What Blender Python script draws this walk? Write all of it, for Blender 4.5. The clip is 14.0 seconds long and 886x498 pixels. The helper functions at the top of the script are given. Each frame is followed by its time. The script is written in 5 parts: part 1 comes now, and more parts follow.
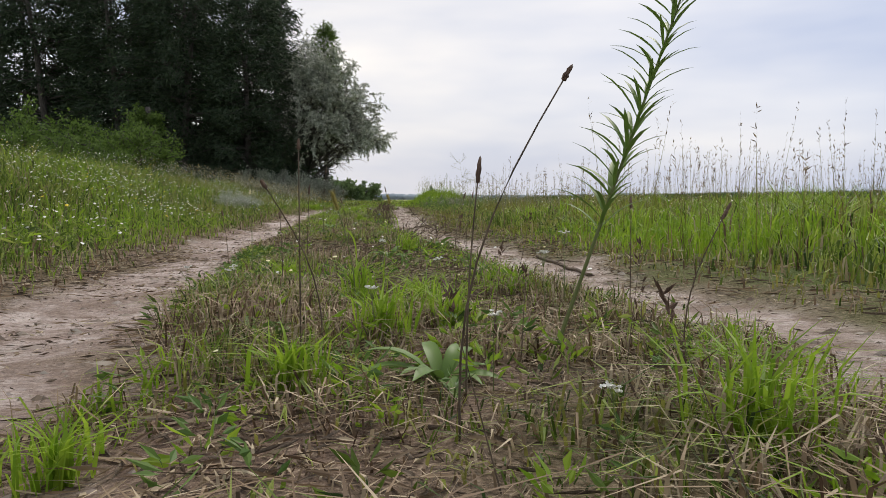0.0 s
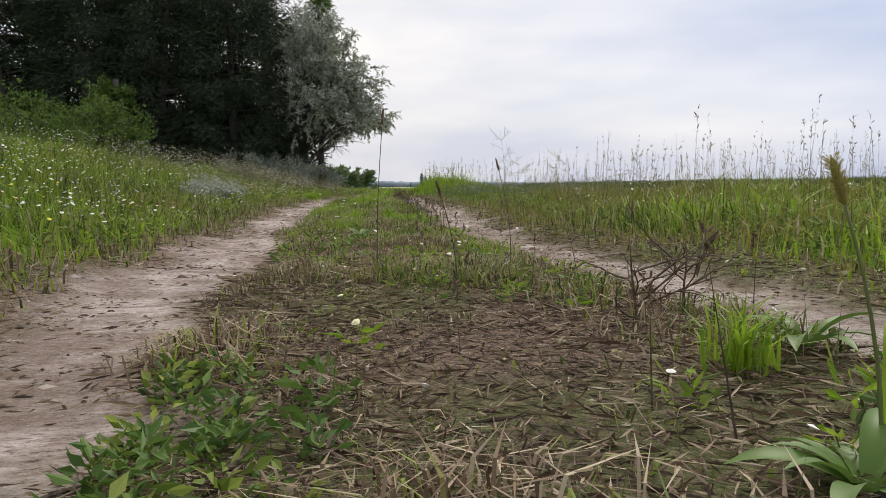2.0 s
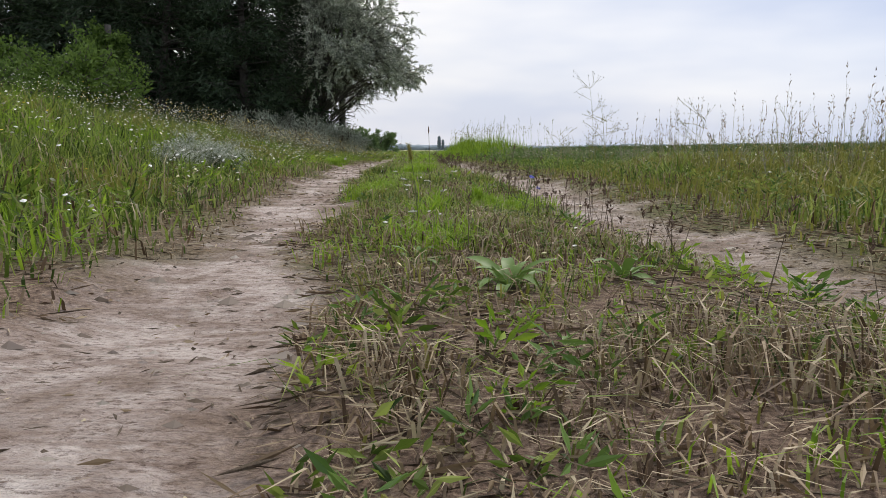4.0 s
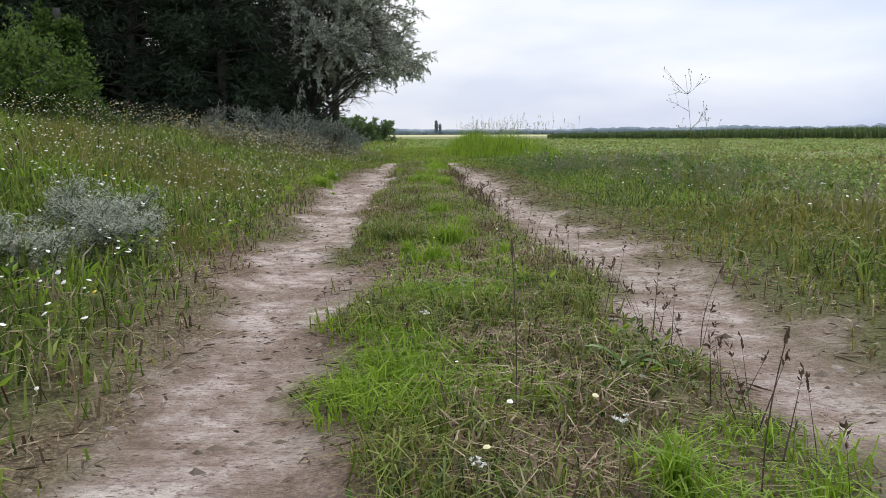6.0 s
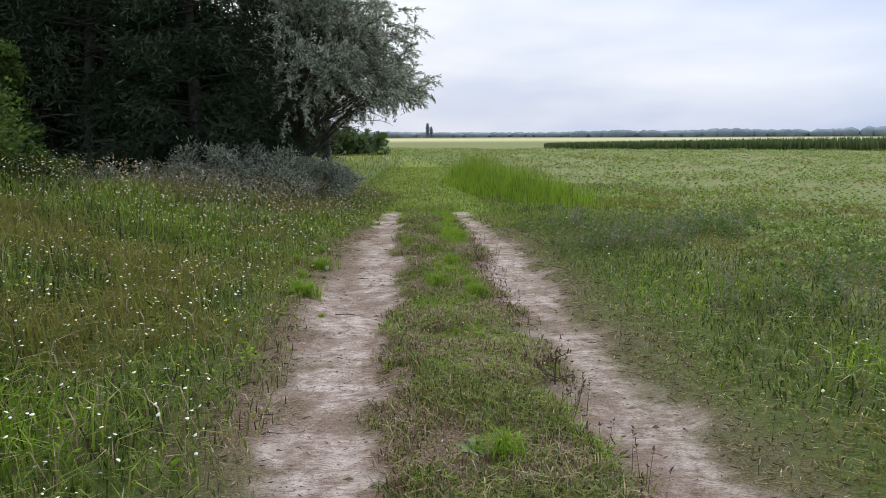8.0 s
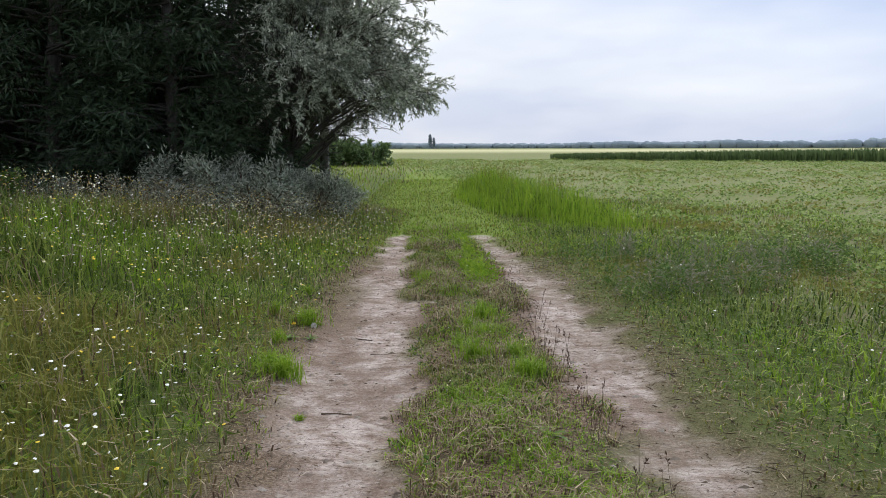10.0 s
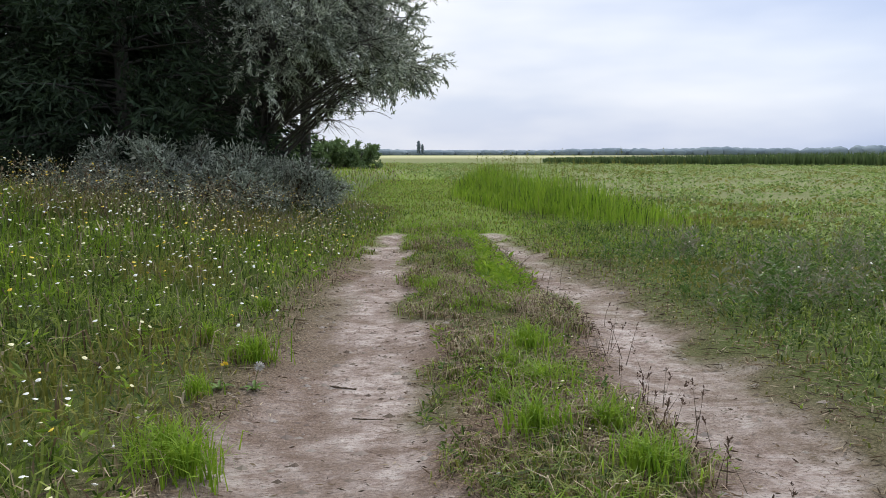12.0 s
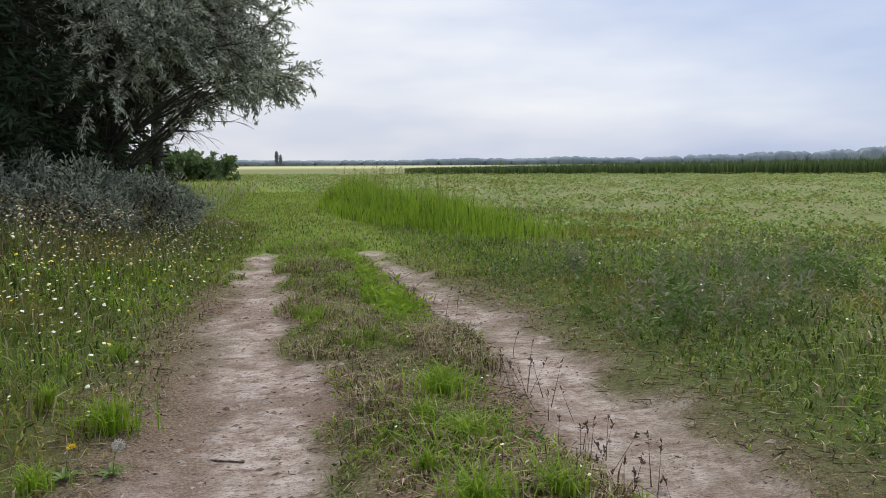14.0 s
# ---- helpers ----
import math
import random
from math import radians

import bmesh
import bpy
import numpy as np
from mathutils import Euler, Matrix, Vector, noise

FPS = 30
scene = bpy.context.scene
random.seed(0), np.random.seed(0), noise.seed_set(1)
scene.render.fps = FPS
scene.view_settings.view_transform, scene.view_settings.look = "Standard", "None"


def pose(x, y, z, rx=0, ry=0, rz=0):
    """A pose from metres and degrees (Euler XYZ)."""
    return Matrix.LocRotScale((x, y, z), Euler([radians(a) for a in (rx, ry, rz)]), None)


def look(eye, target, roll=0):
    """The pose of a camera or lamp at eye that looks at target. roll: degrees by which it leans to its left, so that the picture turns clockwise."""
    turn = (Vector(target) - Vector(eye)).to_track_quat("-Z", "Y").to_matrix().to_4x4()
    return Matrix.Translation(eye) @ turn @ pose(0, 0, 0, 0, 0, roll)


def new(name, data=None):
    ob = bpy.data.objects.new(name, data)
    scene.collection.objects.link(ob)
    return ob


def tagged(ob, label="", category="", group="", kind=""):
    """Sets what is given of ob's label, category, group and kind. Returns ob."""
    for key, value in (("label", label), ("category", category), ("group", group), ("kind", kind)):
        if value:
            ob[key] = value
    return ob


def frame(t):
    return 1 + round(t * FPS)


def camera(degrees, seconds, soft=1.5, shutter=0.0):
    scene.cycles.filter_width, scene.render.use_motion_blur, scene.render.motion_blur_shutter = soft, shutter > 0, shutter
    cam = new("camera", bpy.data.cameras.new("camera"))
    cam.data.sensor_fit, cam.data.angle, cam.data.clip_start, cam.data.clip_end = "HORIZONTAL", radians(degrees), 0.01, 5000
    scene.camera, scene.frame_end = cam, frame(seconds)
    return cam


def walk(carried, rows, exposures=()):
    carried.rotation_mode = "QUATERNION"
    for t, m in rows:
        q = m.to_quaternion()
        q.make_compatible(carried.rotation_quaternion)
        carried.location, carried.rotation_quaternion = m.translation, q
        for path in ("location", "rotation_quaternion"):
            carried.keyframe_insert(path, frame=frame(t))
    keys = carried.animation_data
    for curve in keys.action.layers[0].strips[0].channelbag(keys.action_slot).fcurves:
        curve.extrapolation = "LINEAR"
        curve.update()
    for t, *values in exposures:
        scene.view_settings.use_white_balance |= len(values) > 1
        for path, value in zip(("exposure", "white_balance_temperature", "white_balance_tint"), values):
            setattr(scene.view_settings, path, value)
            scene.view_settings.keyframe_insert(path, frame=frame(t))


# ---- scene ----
cam = camera(62.0, 14.0, soft=0.5)
PATH = [
    (0, (2.268, -8.029, 0.346), (2.315, -6.034, 0.212), 0.1),
    (0.5, (2.045, -7.12, 0.332), (2.119, -5.126, 0.194), -0.1),
    (1, (1.891, -6.116, 0.343), (1.976, -4.124, 0.192), -0.0),
    (1.5, (1.687, -5.098, 0.341), (1.776, -3.106, 0.178), -0.1),
    (2, (1.537, -4.398, 0.339), (1.61, -2.407, 0.171), 0.0),
    (4.5, (0.842, -0.518, 0.343), (0.862, 1.462, 0.059), -0.0),
    (5, (0.738, 0.196, 0.414), (0.751, 2.174, 0.121), -0.2),
    (5.5, (0.692, 1.037, 0.568), (0.707, 3.013, 0.263), -0.2),
    (6, (0.703, 1.848, 0.804), (0.737, 3.824, 0.496), -0.2),
    (6.5, (0.648, 2.68, 1.017), (0.705, 4.655, 0.703), -0.2),
    (7, (0.546, 3.489, 1.304), (0.613, 5.463, 0.99), -0.2),
    (7.5, (0.412, 4.241, 1.554), (0.478, 6.217, 1.248), -0.3),
    (8, (0.348, 4.948, 1.713), (0.406, 6.924, 1.411), -0.2),
    (8.5, (0.279, 5.662, 1.792), (0.336, 7.639, 1.498), -0.2),
    (11, (0.104, 8.648, 1.414), (0.154, 10.629, 1.148), -0.1),
    (11.5, (0.059, 9.319, 1.269), (0.116, 11.301, 1.006), -0.1),
    (12, (0.01, 9.919, 1.262), (0.094, 11.901, 1.007), -0.0),
    (12.5, (-0.04, 10.371, 1.307), (0.176, 12.344, 1.062), -0.2),
    (13, (-0.054, 10.562, 1.274), (0.347, 12.508, 1.043), -0.1),
    (13.5, (-0.124, 10.559, 1.275), (0.303, 12.5, 1.054), -0.1),
    (14, (-0.147, 10.536, 1.309), (0.305, 12.471, 1.08), -0.3),
]
walk(cam, [(t, look(eye, target, roll)) for t, eye, target, roll in PATH],
     exposures=((0, 0.05, 7000, 11), (2, 0.08, 7000, 11), (4.5, 0.14, 6750, 10), (5, 0.22, 6750, 10), (7, 0.2, 6450, 9), (8, 0.14, 6500, 9), (11, 0.13, 6480, 9), (12.5, 0.15, 6480, 9), (13, 0.04, 6620, 9), (13.5, -0.08, 6680, 9), (14, 0.06, 6720, 9)))

# ---- sky, sun, exposure ----
world = bpy.data.worlds.new("overcast_sky")
scene.world = world
world.use_nodes = True
wn, wl = world.node_tree.nodes, world.node_tree.links
wn.clear()
SUN_EL, SUN_AZ = radians(52), radians(28)      # azimuth from straight ahead towards the field
sky = wn.new("ShaderNodeTexSky")
sky.sky_type, sky.sun_disc, sky.sun_elevation, sky.sun_rotation = "NISHITA", False, SUN_EL, SUN_AZ
sky.air_density, sky.dust_density = 1.0, 3.0
wtc = wn.new("ShaderNodeTexCoord")
wmap = wn.new("ShaderNodeMapping")
wmap.inputs["Scale"].default_value = (1.2, 1.2, 4.5)
wnoise = wn.new("ShaderNodeTexNoise")
wnoise.inputs["Scale"].default_value, wnoise.inputs["Detail"].default_value = 1.7, 4
wramp = wn.new("ShaderNodeValToRGB")
wramp.color_ramp.elements[0].position, wramp.color_ramp.elements[0].color = 0.36, (6.1, 6.9, 8.9, 1)
wramp.color_ramp.elements[1].position, wramp.color_ramp.elements[1].color = 0.66, (9.9, 10.0, 10.5, 1)
wmix = wn.new("ShaderNodeMixRGB")
wmix.inputs["Fac"].default_value = 0.82
wbg = wn.new("ShaderNodeBackground")
wbg.inputs["Strength"].default_value = 0.098
wout = wn.new("ShaderNodeOutputWorld")
wl.new(wtc.outputs["Generated"], wmap.inputs["Vector"])
wl.new(wmap.outputs["Vector"], wnoise.inputs["Vector"])
wl.new(wnoise.outputs["Fac"], wramp.inputs["Fac"])
wl.new(sky.outputs["Color"], wmix.inputs[1])
wl.new(wramp.outputs["Color"], wmix.inputs[2])
wsep = wn.new("ShaderNodeSeparateXYZ")
wside = wn.new("ShaderNodeValToRGB")
wside.color_ramp.elements[0].position, wside.color_ramp.elements[0].color = 0.0, (1.09, 1.07, 1.03, 1)
wside.color_ramp.elements[1].position, wside.color_ramp.elements[1].color = 0.6, (0.82, 0.88, 0.98, 1)
wtint = wn.new("ShaderNodeMixRGB")
wtint.blend_type = "MULTIPLY"
wtint.inputs["Fac"].default_value = 1.0
wl.new(wtc.outputs["Generated"], wsep.inputs["Vector"])
wl.new(wsep.outputs["X"], wside.inputs["Fac"])
wl.new(wmix.outputs["Color"], wtint.inputs[1])
wl.new(wside.outputs["Color"], wtint.inputs[2])
wl.new(wtint.outputs["Color"], wbg.inputs["Color"])
wl.new(wbg.outputs["Background"], wout.inputs["Surface"])

sun = new("sun", bpy.data.lights.new("sun", "SUN"))
sun.data.energy, sun.data.angle, sun.data.color = 2.3, radians(25), (1.0, 0.97, 0.92)
SUN_WAY = Vector((math.sin(SUN_AZ) * math.cos(SUN_EL), math.cos(SUN_AZ) * math.cos(SUN_EL), math.sin(SUN_EL)))
sun.matrix_world = look(SUN_WAY * 50, (0, 0, 0))


# ---- materials ----
def mat_base(name, rough=0.8):
    m = bpy.data.materials.new(name)
    m.use_nodes = True
    nt = m.node_tree
    bs = nt.nodes["Principled BSDF"]
    bs.inputs["Roughness"].default_value = rough
    return m, nt, bs


def ramp_node(nt, fac, stops):
    r = nt.nodes.new("ShaderNodeValToRGB")
    el = r.color_ramp.elements
    while len(el) < len(stops):
        el.new(0.5)
    for e, (p, c) in zip(el, stops):
        e.position, e.color = p, (*c, 1)
    nt.links.new(fac, r.inputs["Fac"])
    return r.outputs["Color"]


def mix_node(nt, fac, a, b, mode="MIX"):
    n = nt.nodes.new("ShaderNodeMixRGB")
    n.blend_type = mode
    for i, v in zip((0, 1, 2), (fac, a, b)):
        if isinstance(v, (int, float)):
            n.inputs[i].default_value = v
        elif isinstance(v, tuple):
            n.inputs[i].default_value = (*v, 1)
        else:
            nt.links.new(v, n.inputs[i])
    return n.outputs["Color"]


def noise_node(nt, scale, detail=4, rough=0.6, stretch=(1, 1, 1)):
    tc = nt.nodes.new("ShaderNodeNewGeometry")
    mp = nt.nodes.new("ShaderNodeMapping")
    mp.inputs["Scale"].default_value = stretch
    n = nt.nodes.new("ShaderNodeTexNoise")
    n.inputs["Scale"].default_value, n.inputs["Detail"].default_value, n.inputs["Roughness"].default_value = scale, detail, rough
    nt.links.new(tc.outputs["Position"], mp.inputs["Vector"])
    nt.links.new(mp.outputs["Vector"], n.inputs["Vector"])
    return n.outputs["Fac"]


def leaf_mat(name, stops, patch=0.35, glow=0.45, rough=0.55, patch_scale=1.3, patch_col=(0.75, 0.8, 0.7)):
    """Leaves and blades: hue by piece, larger drifts over the ground, some light coming through."""
    m, nt, bs = mat_base(name, rough)
    geo = nt.nodes.new("ShaderNodeNewGeometry")
    col = ramp_node(nt, geo.outputs["Random Per Island"], stops)
    drift = ramp_node(nt, noise_node(nt, patch_scale, 3), [(0.35, (1, 1, 1)), (0.65, patch_col)])
    col = mix_node(nt, patch * 2 if patch < 0.5 else 1.0, col, mix_node(nt, 1.0, col, drift, "MULTIPLY"))
    nt.links.new(col, bs.inputs["Base Color"])
    bs.inputs["Specular IOR Level"].default_value = 0.25
    tr = nt.nodes.new("ShaderNodeBsdfTranslucent")
    nt.links.new(col, tr.inputs["Color"])
    mx = nt.nodes.new("ShaderNodeMixShader")
    mx.inputs[0].default_value = glow
    nt.links.new(bs.outputs[0], mx.inputs[1])
    nt.links.new(tr.outputs[0], mx.inputs[2])
    nt.links.new(mx.outputs[0], nt.nodes["Material Output"].inputs["Surface"])
    return m


def bark_mat(name, dark, light, scale=30):
    m, nt, bs = mat_base(name, 0.9)
    f = noise_node(nt, scale, 5, 0.7, (1, 1, 0.3))
    nt.links.new(ramp_node(nt, f, [(0.35, dark), (0.7, light)]), bs.inputs["Base Color"])
    b = nt.nodes.new("ShaderNodeBump")
    b.inputs["Strength"].default_value, b.inputs["Distance"].default_value = 0.6, 0.01
    nt.links.new(f, b.inputs["Height"])
    nt.links.new(b.outputs["Normal"], bs.inputs["Normal"])
    return m


GREEN = leaf_mat("grass_green", [(0.0, (0.03, 0.058, 0.010)), (0.5, (0.145, 0.215, 0.032)), (1.0, (0.36, 0.42, 0.105))])
BRIGHT = leaf_mat("grass_bright", [(0.0, (0.16, 0.29, 0.02)), (1.0, (0.33, 0.46, 0.05))], glow=0.5)
DRY = leaf_mat("grass_dry", [(0.0, (0.07, 0.042, 0.026)), (0.5, (0.27, 0.19, 0.12)), (1.0, (0.53, 0.44, 0.31))], glow=0.2, rough=0.7)
OLIVEGRASS = leaf_mat("grass_yellowish", [(0.0, (0.15, 0.17, 0.03)), (1.0, (0.31, 0.29, 0.08))])
GREYWEED = leaf_mat("weed_greyish", [(0.0, (0.15, 0.19, 0.09)), (0.6, (0.24, 0.25, 0.15)), (1.0, (0.36, 0.30, 0.26))], glow=0.4)
CROP = leaf_mat("crop_leaf", [(0.0, (0.085, 0.15, 0.03)), (0.5, (0.26, 0.36, 0.10)), (1.0, (0.47, 0.55, 0.23))], patch_scale=0.35)
BROAD = leaf_mat("broad_leaf", [(0.0, (0.06, 0.125, 0.025)), (1.0, (0.17, 0.27, 0.06))], glow=0.25, rough=0.45)
REED = leaf_mat("reed_leaf", [(0.0, (0.075, 0.12, 0.045)), (1.0, (0.13, 0.18, 0.07))], patch_scale=0.1)
DARKLEAF = leaf_mat("conifer_needles", [(0.0, (0.02, 0.034, 0.018)), (0.7, (0.036, 0.062, 0.03)), (1.0, (0.065, 0.095, 0.045))], glow=0.1)
SILVER = leaf_mat("silver_leaf", [(0.0, (0.12, 0.14, 0.10)), (0.5, (0.38, 0.41, 0.335)), (1.0, (0.70, 0.72, 0.63))], glow=0.3, patch_scale=0.8)
BUSHLEAF = leaf_mat("bush_leaf", [(0.0, (0.055, 0.10, 0.02)), (1.0, (0.16, 0.245, 0.055))], glow=0.45)
FAR_LEAF = leaf_mat("far_bush_leaf", [(0.0, (0.10, 0.16, 0.06)), (1.0, (0.20, 0.28, 0.12))], glow=0.35)
BARK = bark_mat("bark_grey", (0.035, 0.03, 0.026), (0.10, 0.09, 0.08))
TWIG = bark_mat("twig_brown", (0.05, 0.035, 0.022), (0.16, 0.12, 0.08), 60)
STEM = leaf_mat("stem_green", [(0.0, (0.10, 0.14, 0.04)), (1.0, (0.18, 0.20, 0.08))], glow=0.1)
HEAD = bark_mat("seed_head_brown", (0.06, 0.035, 0.025), (0.20, 0.13, 0.09), 160)
FOXTAIL = leaf_mat("foxtail_bristle", [(0.0, (0.22, 0.20, 0.05)), (1.0, (0.42, 0.36, 0.12))], glow=0.4)


def plain_mat(name, col, rough=0.6, spread=0.15):
    m, nt, bs = mat_base(name, rough)
    lo = tuple(c * (1 - spread) for c in col)
    nt.links.new(ramp_node(nt, noise_node(nt, 40, 3), [(0.3, lo), (0.7, col)]), bs.inputs["Base Color"])
    return m


PETAL = plain_mat("white_petal", (0.80, 0.80, 0.74))
YELLOW = plain_mat("yellow_petal", (0.80, 0.58, 0.04))
CREAM = plain_mat("cream_petal", (0.76, 0.72, 0.42))
BLUE = plain_mat("blue_petal", (0.18, 0.20, 0.66))
FLUFF = plain_mat("seed_fluff", (0.62, 0.60, 0.55))


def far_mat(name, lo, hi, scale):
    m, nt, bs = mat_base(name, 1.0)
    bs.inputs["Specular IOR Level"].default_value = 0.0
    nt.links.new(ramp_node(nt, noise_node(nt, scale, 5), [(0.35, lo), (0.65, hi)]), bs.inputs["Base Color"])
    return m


# far trees: air haze is painted in as a pale blue-grey base colour
HAZED_FOREST = far_mat("haze_tinted_forest", (0.20, 0.25, 0.29), (0.27, 0.32, 0.35), 0.03)


def ground_mat():
    m, nt, bs = mat_base("soil_sand_and_turf", 0.95)
    bs.inputs["Specular IOR Level"].default_value = 0.15

    def attr(n):
        a = nt.nodes.new("ShaderNodeAttribute")
        a.attribute_name = n
        return a.outputs["Fac"]
    fine = noise_node(nt, 70, 6, 0.7)
    mid = noise_node(nt, 7, 5, 0.65)
    streak = noise_node(nt, 5, 8, 0.74, (1.0, 1.25, 1))
    turf = mix_node(nt, mid, ramp_node(nt, fine, [(0.35, (0.05, 0.075, 0.02)), (0.7, (0.12, 0.155, 0.04))]), (0.10, 0.125, 0.035))
    litter = ramp_node(nt, fine, [(0.33, (0.05, 0.034, 0.026)), (0.52, (0.19, 0.132, 0.098)), (0.70, (0.40, 0.31, 0.23))])
    sand_c = ramp_node(nt, streak, [(0.32, (0.17, 0.12, 0.095)), (0.42, (0.34, 0.27, 0.23)), (0.52, (0.50, 0.425, 0.385)), (0.68, (0.63, 0.565, 0.52))])
    speck = ramp_node(nt, noise_node(nt, 60, 5, 0.75, (0.7, 1.5, 1)), [(0.36, (0.20, 0.15, 0.12)), (0.48, (1, 1, 1))])
    sand_c = mix_node(nt, 0.85, sand_c, speck, "MULTIPLY")
    smear = ramp_node(nt, noise_node(nt, 11, 6, 0.72, (0.45, 1.6, 1)), [(0.40, (0.52, 0.44, 0.39)), (0.50, (1, 1, 1))])
    sand_c = mix_node(nt, 0.6, sand_c, smear, "MULTIPLY")
    sand_c = mix_node(nt, ramp_node(nt, noise_node(nt, 1.7, 6, 0.7), [(0.46, (0, 0, 0)), (0.60, (0.85, 0.85, 0.85))]), sand_c, mix_node(nt, 0.45, litter, (0.26, 0.20, 0.165)))
    crop_c = mix_node(nt, noise_node(nt, 0.35, 5, 0.7), (0.15, 0.19, 0.065), (0.22, 0.235, 0.10))
    crop_c = mix_node(nt, ramp_node(nt, noise_node(nt, 2.6, 5, 0.7, (0.5, 1.4, 1)), [(0.50, (0, 0, 0)), (0.64, (0.8, 0.8, 0.8))]), crop_c, (0.26, 0.225, 0.14))
    pale_c = mix_node(nt, noise_node(nt, 0.02, 3), (0.45, 0.44, 0.22), (0.58, 0.56, 0.34))
    lane_c = mix_node(nt, mid, (0.13, 0.20, 0.03), (0.20, 0.26, 0.055))
    col = mix_node(nt, attr("dry"), turf, litter)
    col = mix_node(nt, attr("lane"), col, lane_c)
    col = mix_node(nt, attr("field"), col, crop_c)
    col = mix_node(nt, attr("pale"), col, pale_c)
    col = mix_node(nt, attr("sand"), col, sand_c)
    nt.links.new(col, bs.inputs["Base Color"])
    ridge = noise_node(nt, 16, 6, 0.7, (0.55, 1.5, 1))
    b = nt.nodes.new("ShaderNodeBump")
    b.inputs["Strength"].default_value, b.inputs["Distance"].default_value = 1.0, 0.035
    nt.links.new(mix_node(nt, 0.3, ridge, fine), b.inputs["Height"])
    nt.links.new(b.outputs["Normal"], bs.inputs["Normal"])
    return m


GROUND = ground_mat()


# ---- shape of the ground ----
def smooth(a, b, v):
    k = np.clip((v - a) / (b - a), 0, 1)
    return k * k * (3 - 2 * k)


def lattice(i, j, seed):
    h = np.sin(i * 127.1 + j * 311.7 + seed * 74.7) * 43758.5453
    return h - np.floor(h)


def drift(x, y, size, seed=0):
    """Smooth random field from 0 to 1, with lumps of the given size."""
    u, v = np.asarray(x) / size, np.asarray(y) / size
    i, j = np.floor(u), np.floor(v)
    f, g = u - i, v - j
    f, g = f * f * (3 - 2 * f), g * g * (3 - 2 * g)
    return ((lattice(i, j, seed) * (1 - f) + lattice(i + 1, j, seed) * f) * (1 - g)
            + (lattice(i, j + 1, seed) * (1 - f) + lattice(i + 1, j + 1, seed) * f) * g)


def left_rut(y):
    return np.interp(y, (-40, -9, -5.4, -2.0, 1.2, 3.7, 6, 9, 12, 16, 21, 30), (5.5, 1.75, 1.08, 0.58, 0.33, 0.10, -0.06, -0.2, -0.34, -0.38, -0.22, -0.1))


def right_rut(y):
    return np.interp(y, (-40, -9, -5.4, -2.0, 1.2, 3.7, 6, 9, 12, 16, 21, 30), (7.4, 3.85, 3.33, 2.72, 2.14, 1.98, 1.85, 1.66, 1.56, 1.53, 1.22, 1.0))


def left_half(y):
    return np.interp(y, (-9, 1, 6, 9, 14, 17, 19, 21.3, 22), (0.36, 0.27, 0.27, 0.28, 0.40, 0.30, 0.24, 0.14, 0.0))


def right_half(y):
    return np.interp(y, (-9, 1, 5, 9, 13, 17, 20, 21.5, 22), (0.36, 0.29, 0.29, 0.31, 0.28, 0.26, 0.18, 0.11, 0.0))


def rut_masks(x, y):
    wob = (drift(x, y, 0.4, 3) - 0.5) * 0.34 + (drift(x, y, 0.12, 4) - 0.5) * 0.18
    gap = np.minimum(np.abs(x - left_rut(y)) - left_half(y), np.abs(x - right_rut(y)) - right_half(y)) + wob
    gap = gap + smooth(21, 22.5, y) * 1.0
    return gap                                      # below 0: bare sand


def ground_z(x, y):
    x, y = np.asarray(x, float), np.asarray(y, float)
    near = 1 - smooth(26, 45, y)
    gap = np.minimum(np.abs(x - left_rut(y)) - left_half(y), np.abs(x - right_rut(y)) - right_half(y)) + smooth(20, 23, y)
    shoulder = smooth(-0.10, 0.25, gap) * 0.055
    z = -0.07 * (1 - smooth(2, 6, y)) * (1 - smooth(12, 30, np.abs(x))) + shoulder * near
    z = z + 0.42 * smooth(0.9, 5.5, left_rut(y) - left_half(y) - x) * (1 - smooth(16.5, 22.5, y))   # low bank towards the wood
    z = z + (drift(x, y, 0.5, 11) - 0.5) * 0.035 * near + (drift(x + 0.4 * drift(x, y, 0.3, 15), y, 0.17, 12) - 0.5) * 0.018 * near
    z = z + smooth(-0.9, -5.5, x) * 0.22 * (1 - smooth(30, 60, y))
    z = z + (drift(x, y, 2.3, 13) - 0.5) * 0.10 * smooth(3.2, 6, x) * near
    return z


xs = np.concatenate([[-3000, -1500, -700, -300, -150, -80, -45, -30, -22, -17, -13, -10.5, -8.5, -7, -6, -5.2, -4.5, -3.9, -3.4, -3, -2.6],
                     np.arange(-2.3, 4.6, 0.05), np.arange(4.7, 9, 0.22), [9.6, 10.5, 11.6, 13, 15, 18, 22, 30, 45, 80, 150, 300, 700, 1500, 3000]])
ys = np.concatenate([[-400, -150, -60, -30, -20, -14, -11.5, -10], np.arange(-9.3, 22.6, 0.1), np.arange(22.8, 30, 0.3),
                     [31, 33, 35, 38, 42, 47, 53, 60, 70, 82, 96, 112, 118, 130, 134, 160, 200, 260, 340, 450, 600, 800, 1100, 1500, 2200, 3000]])
gx, gy = np.meshgrid(xs, ys)
gzv = ground_z(gx, gy)
nx, ny = len(xs), len(ys)


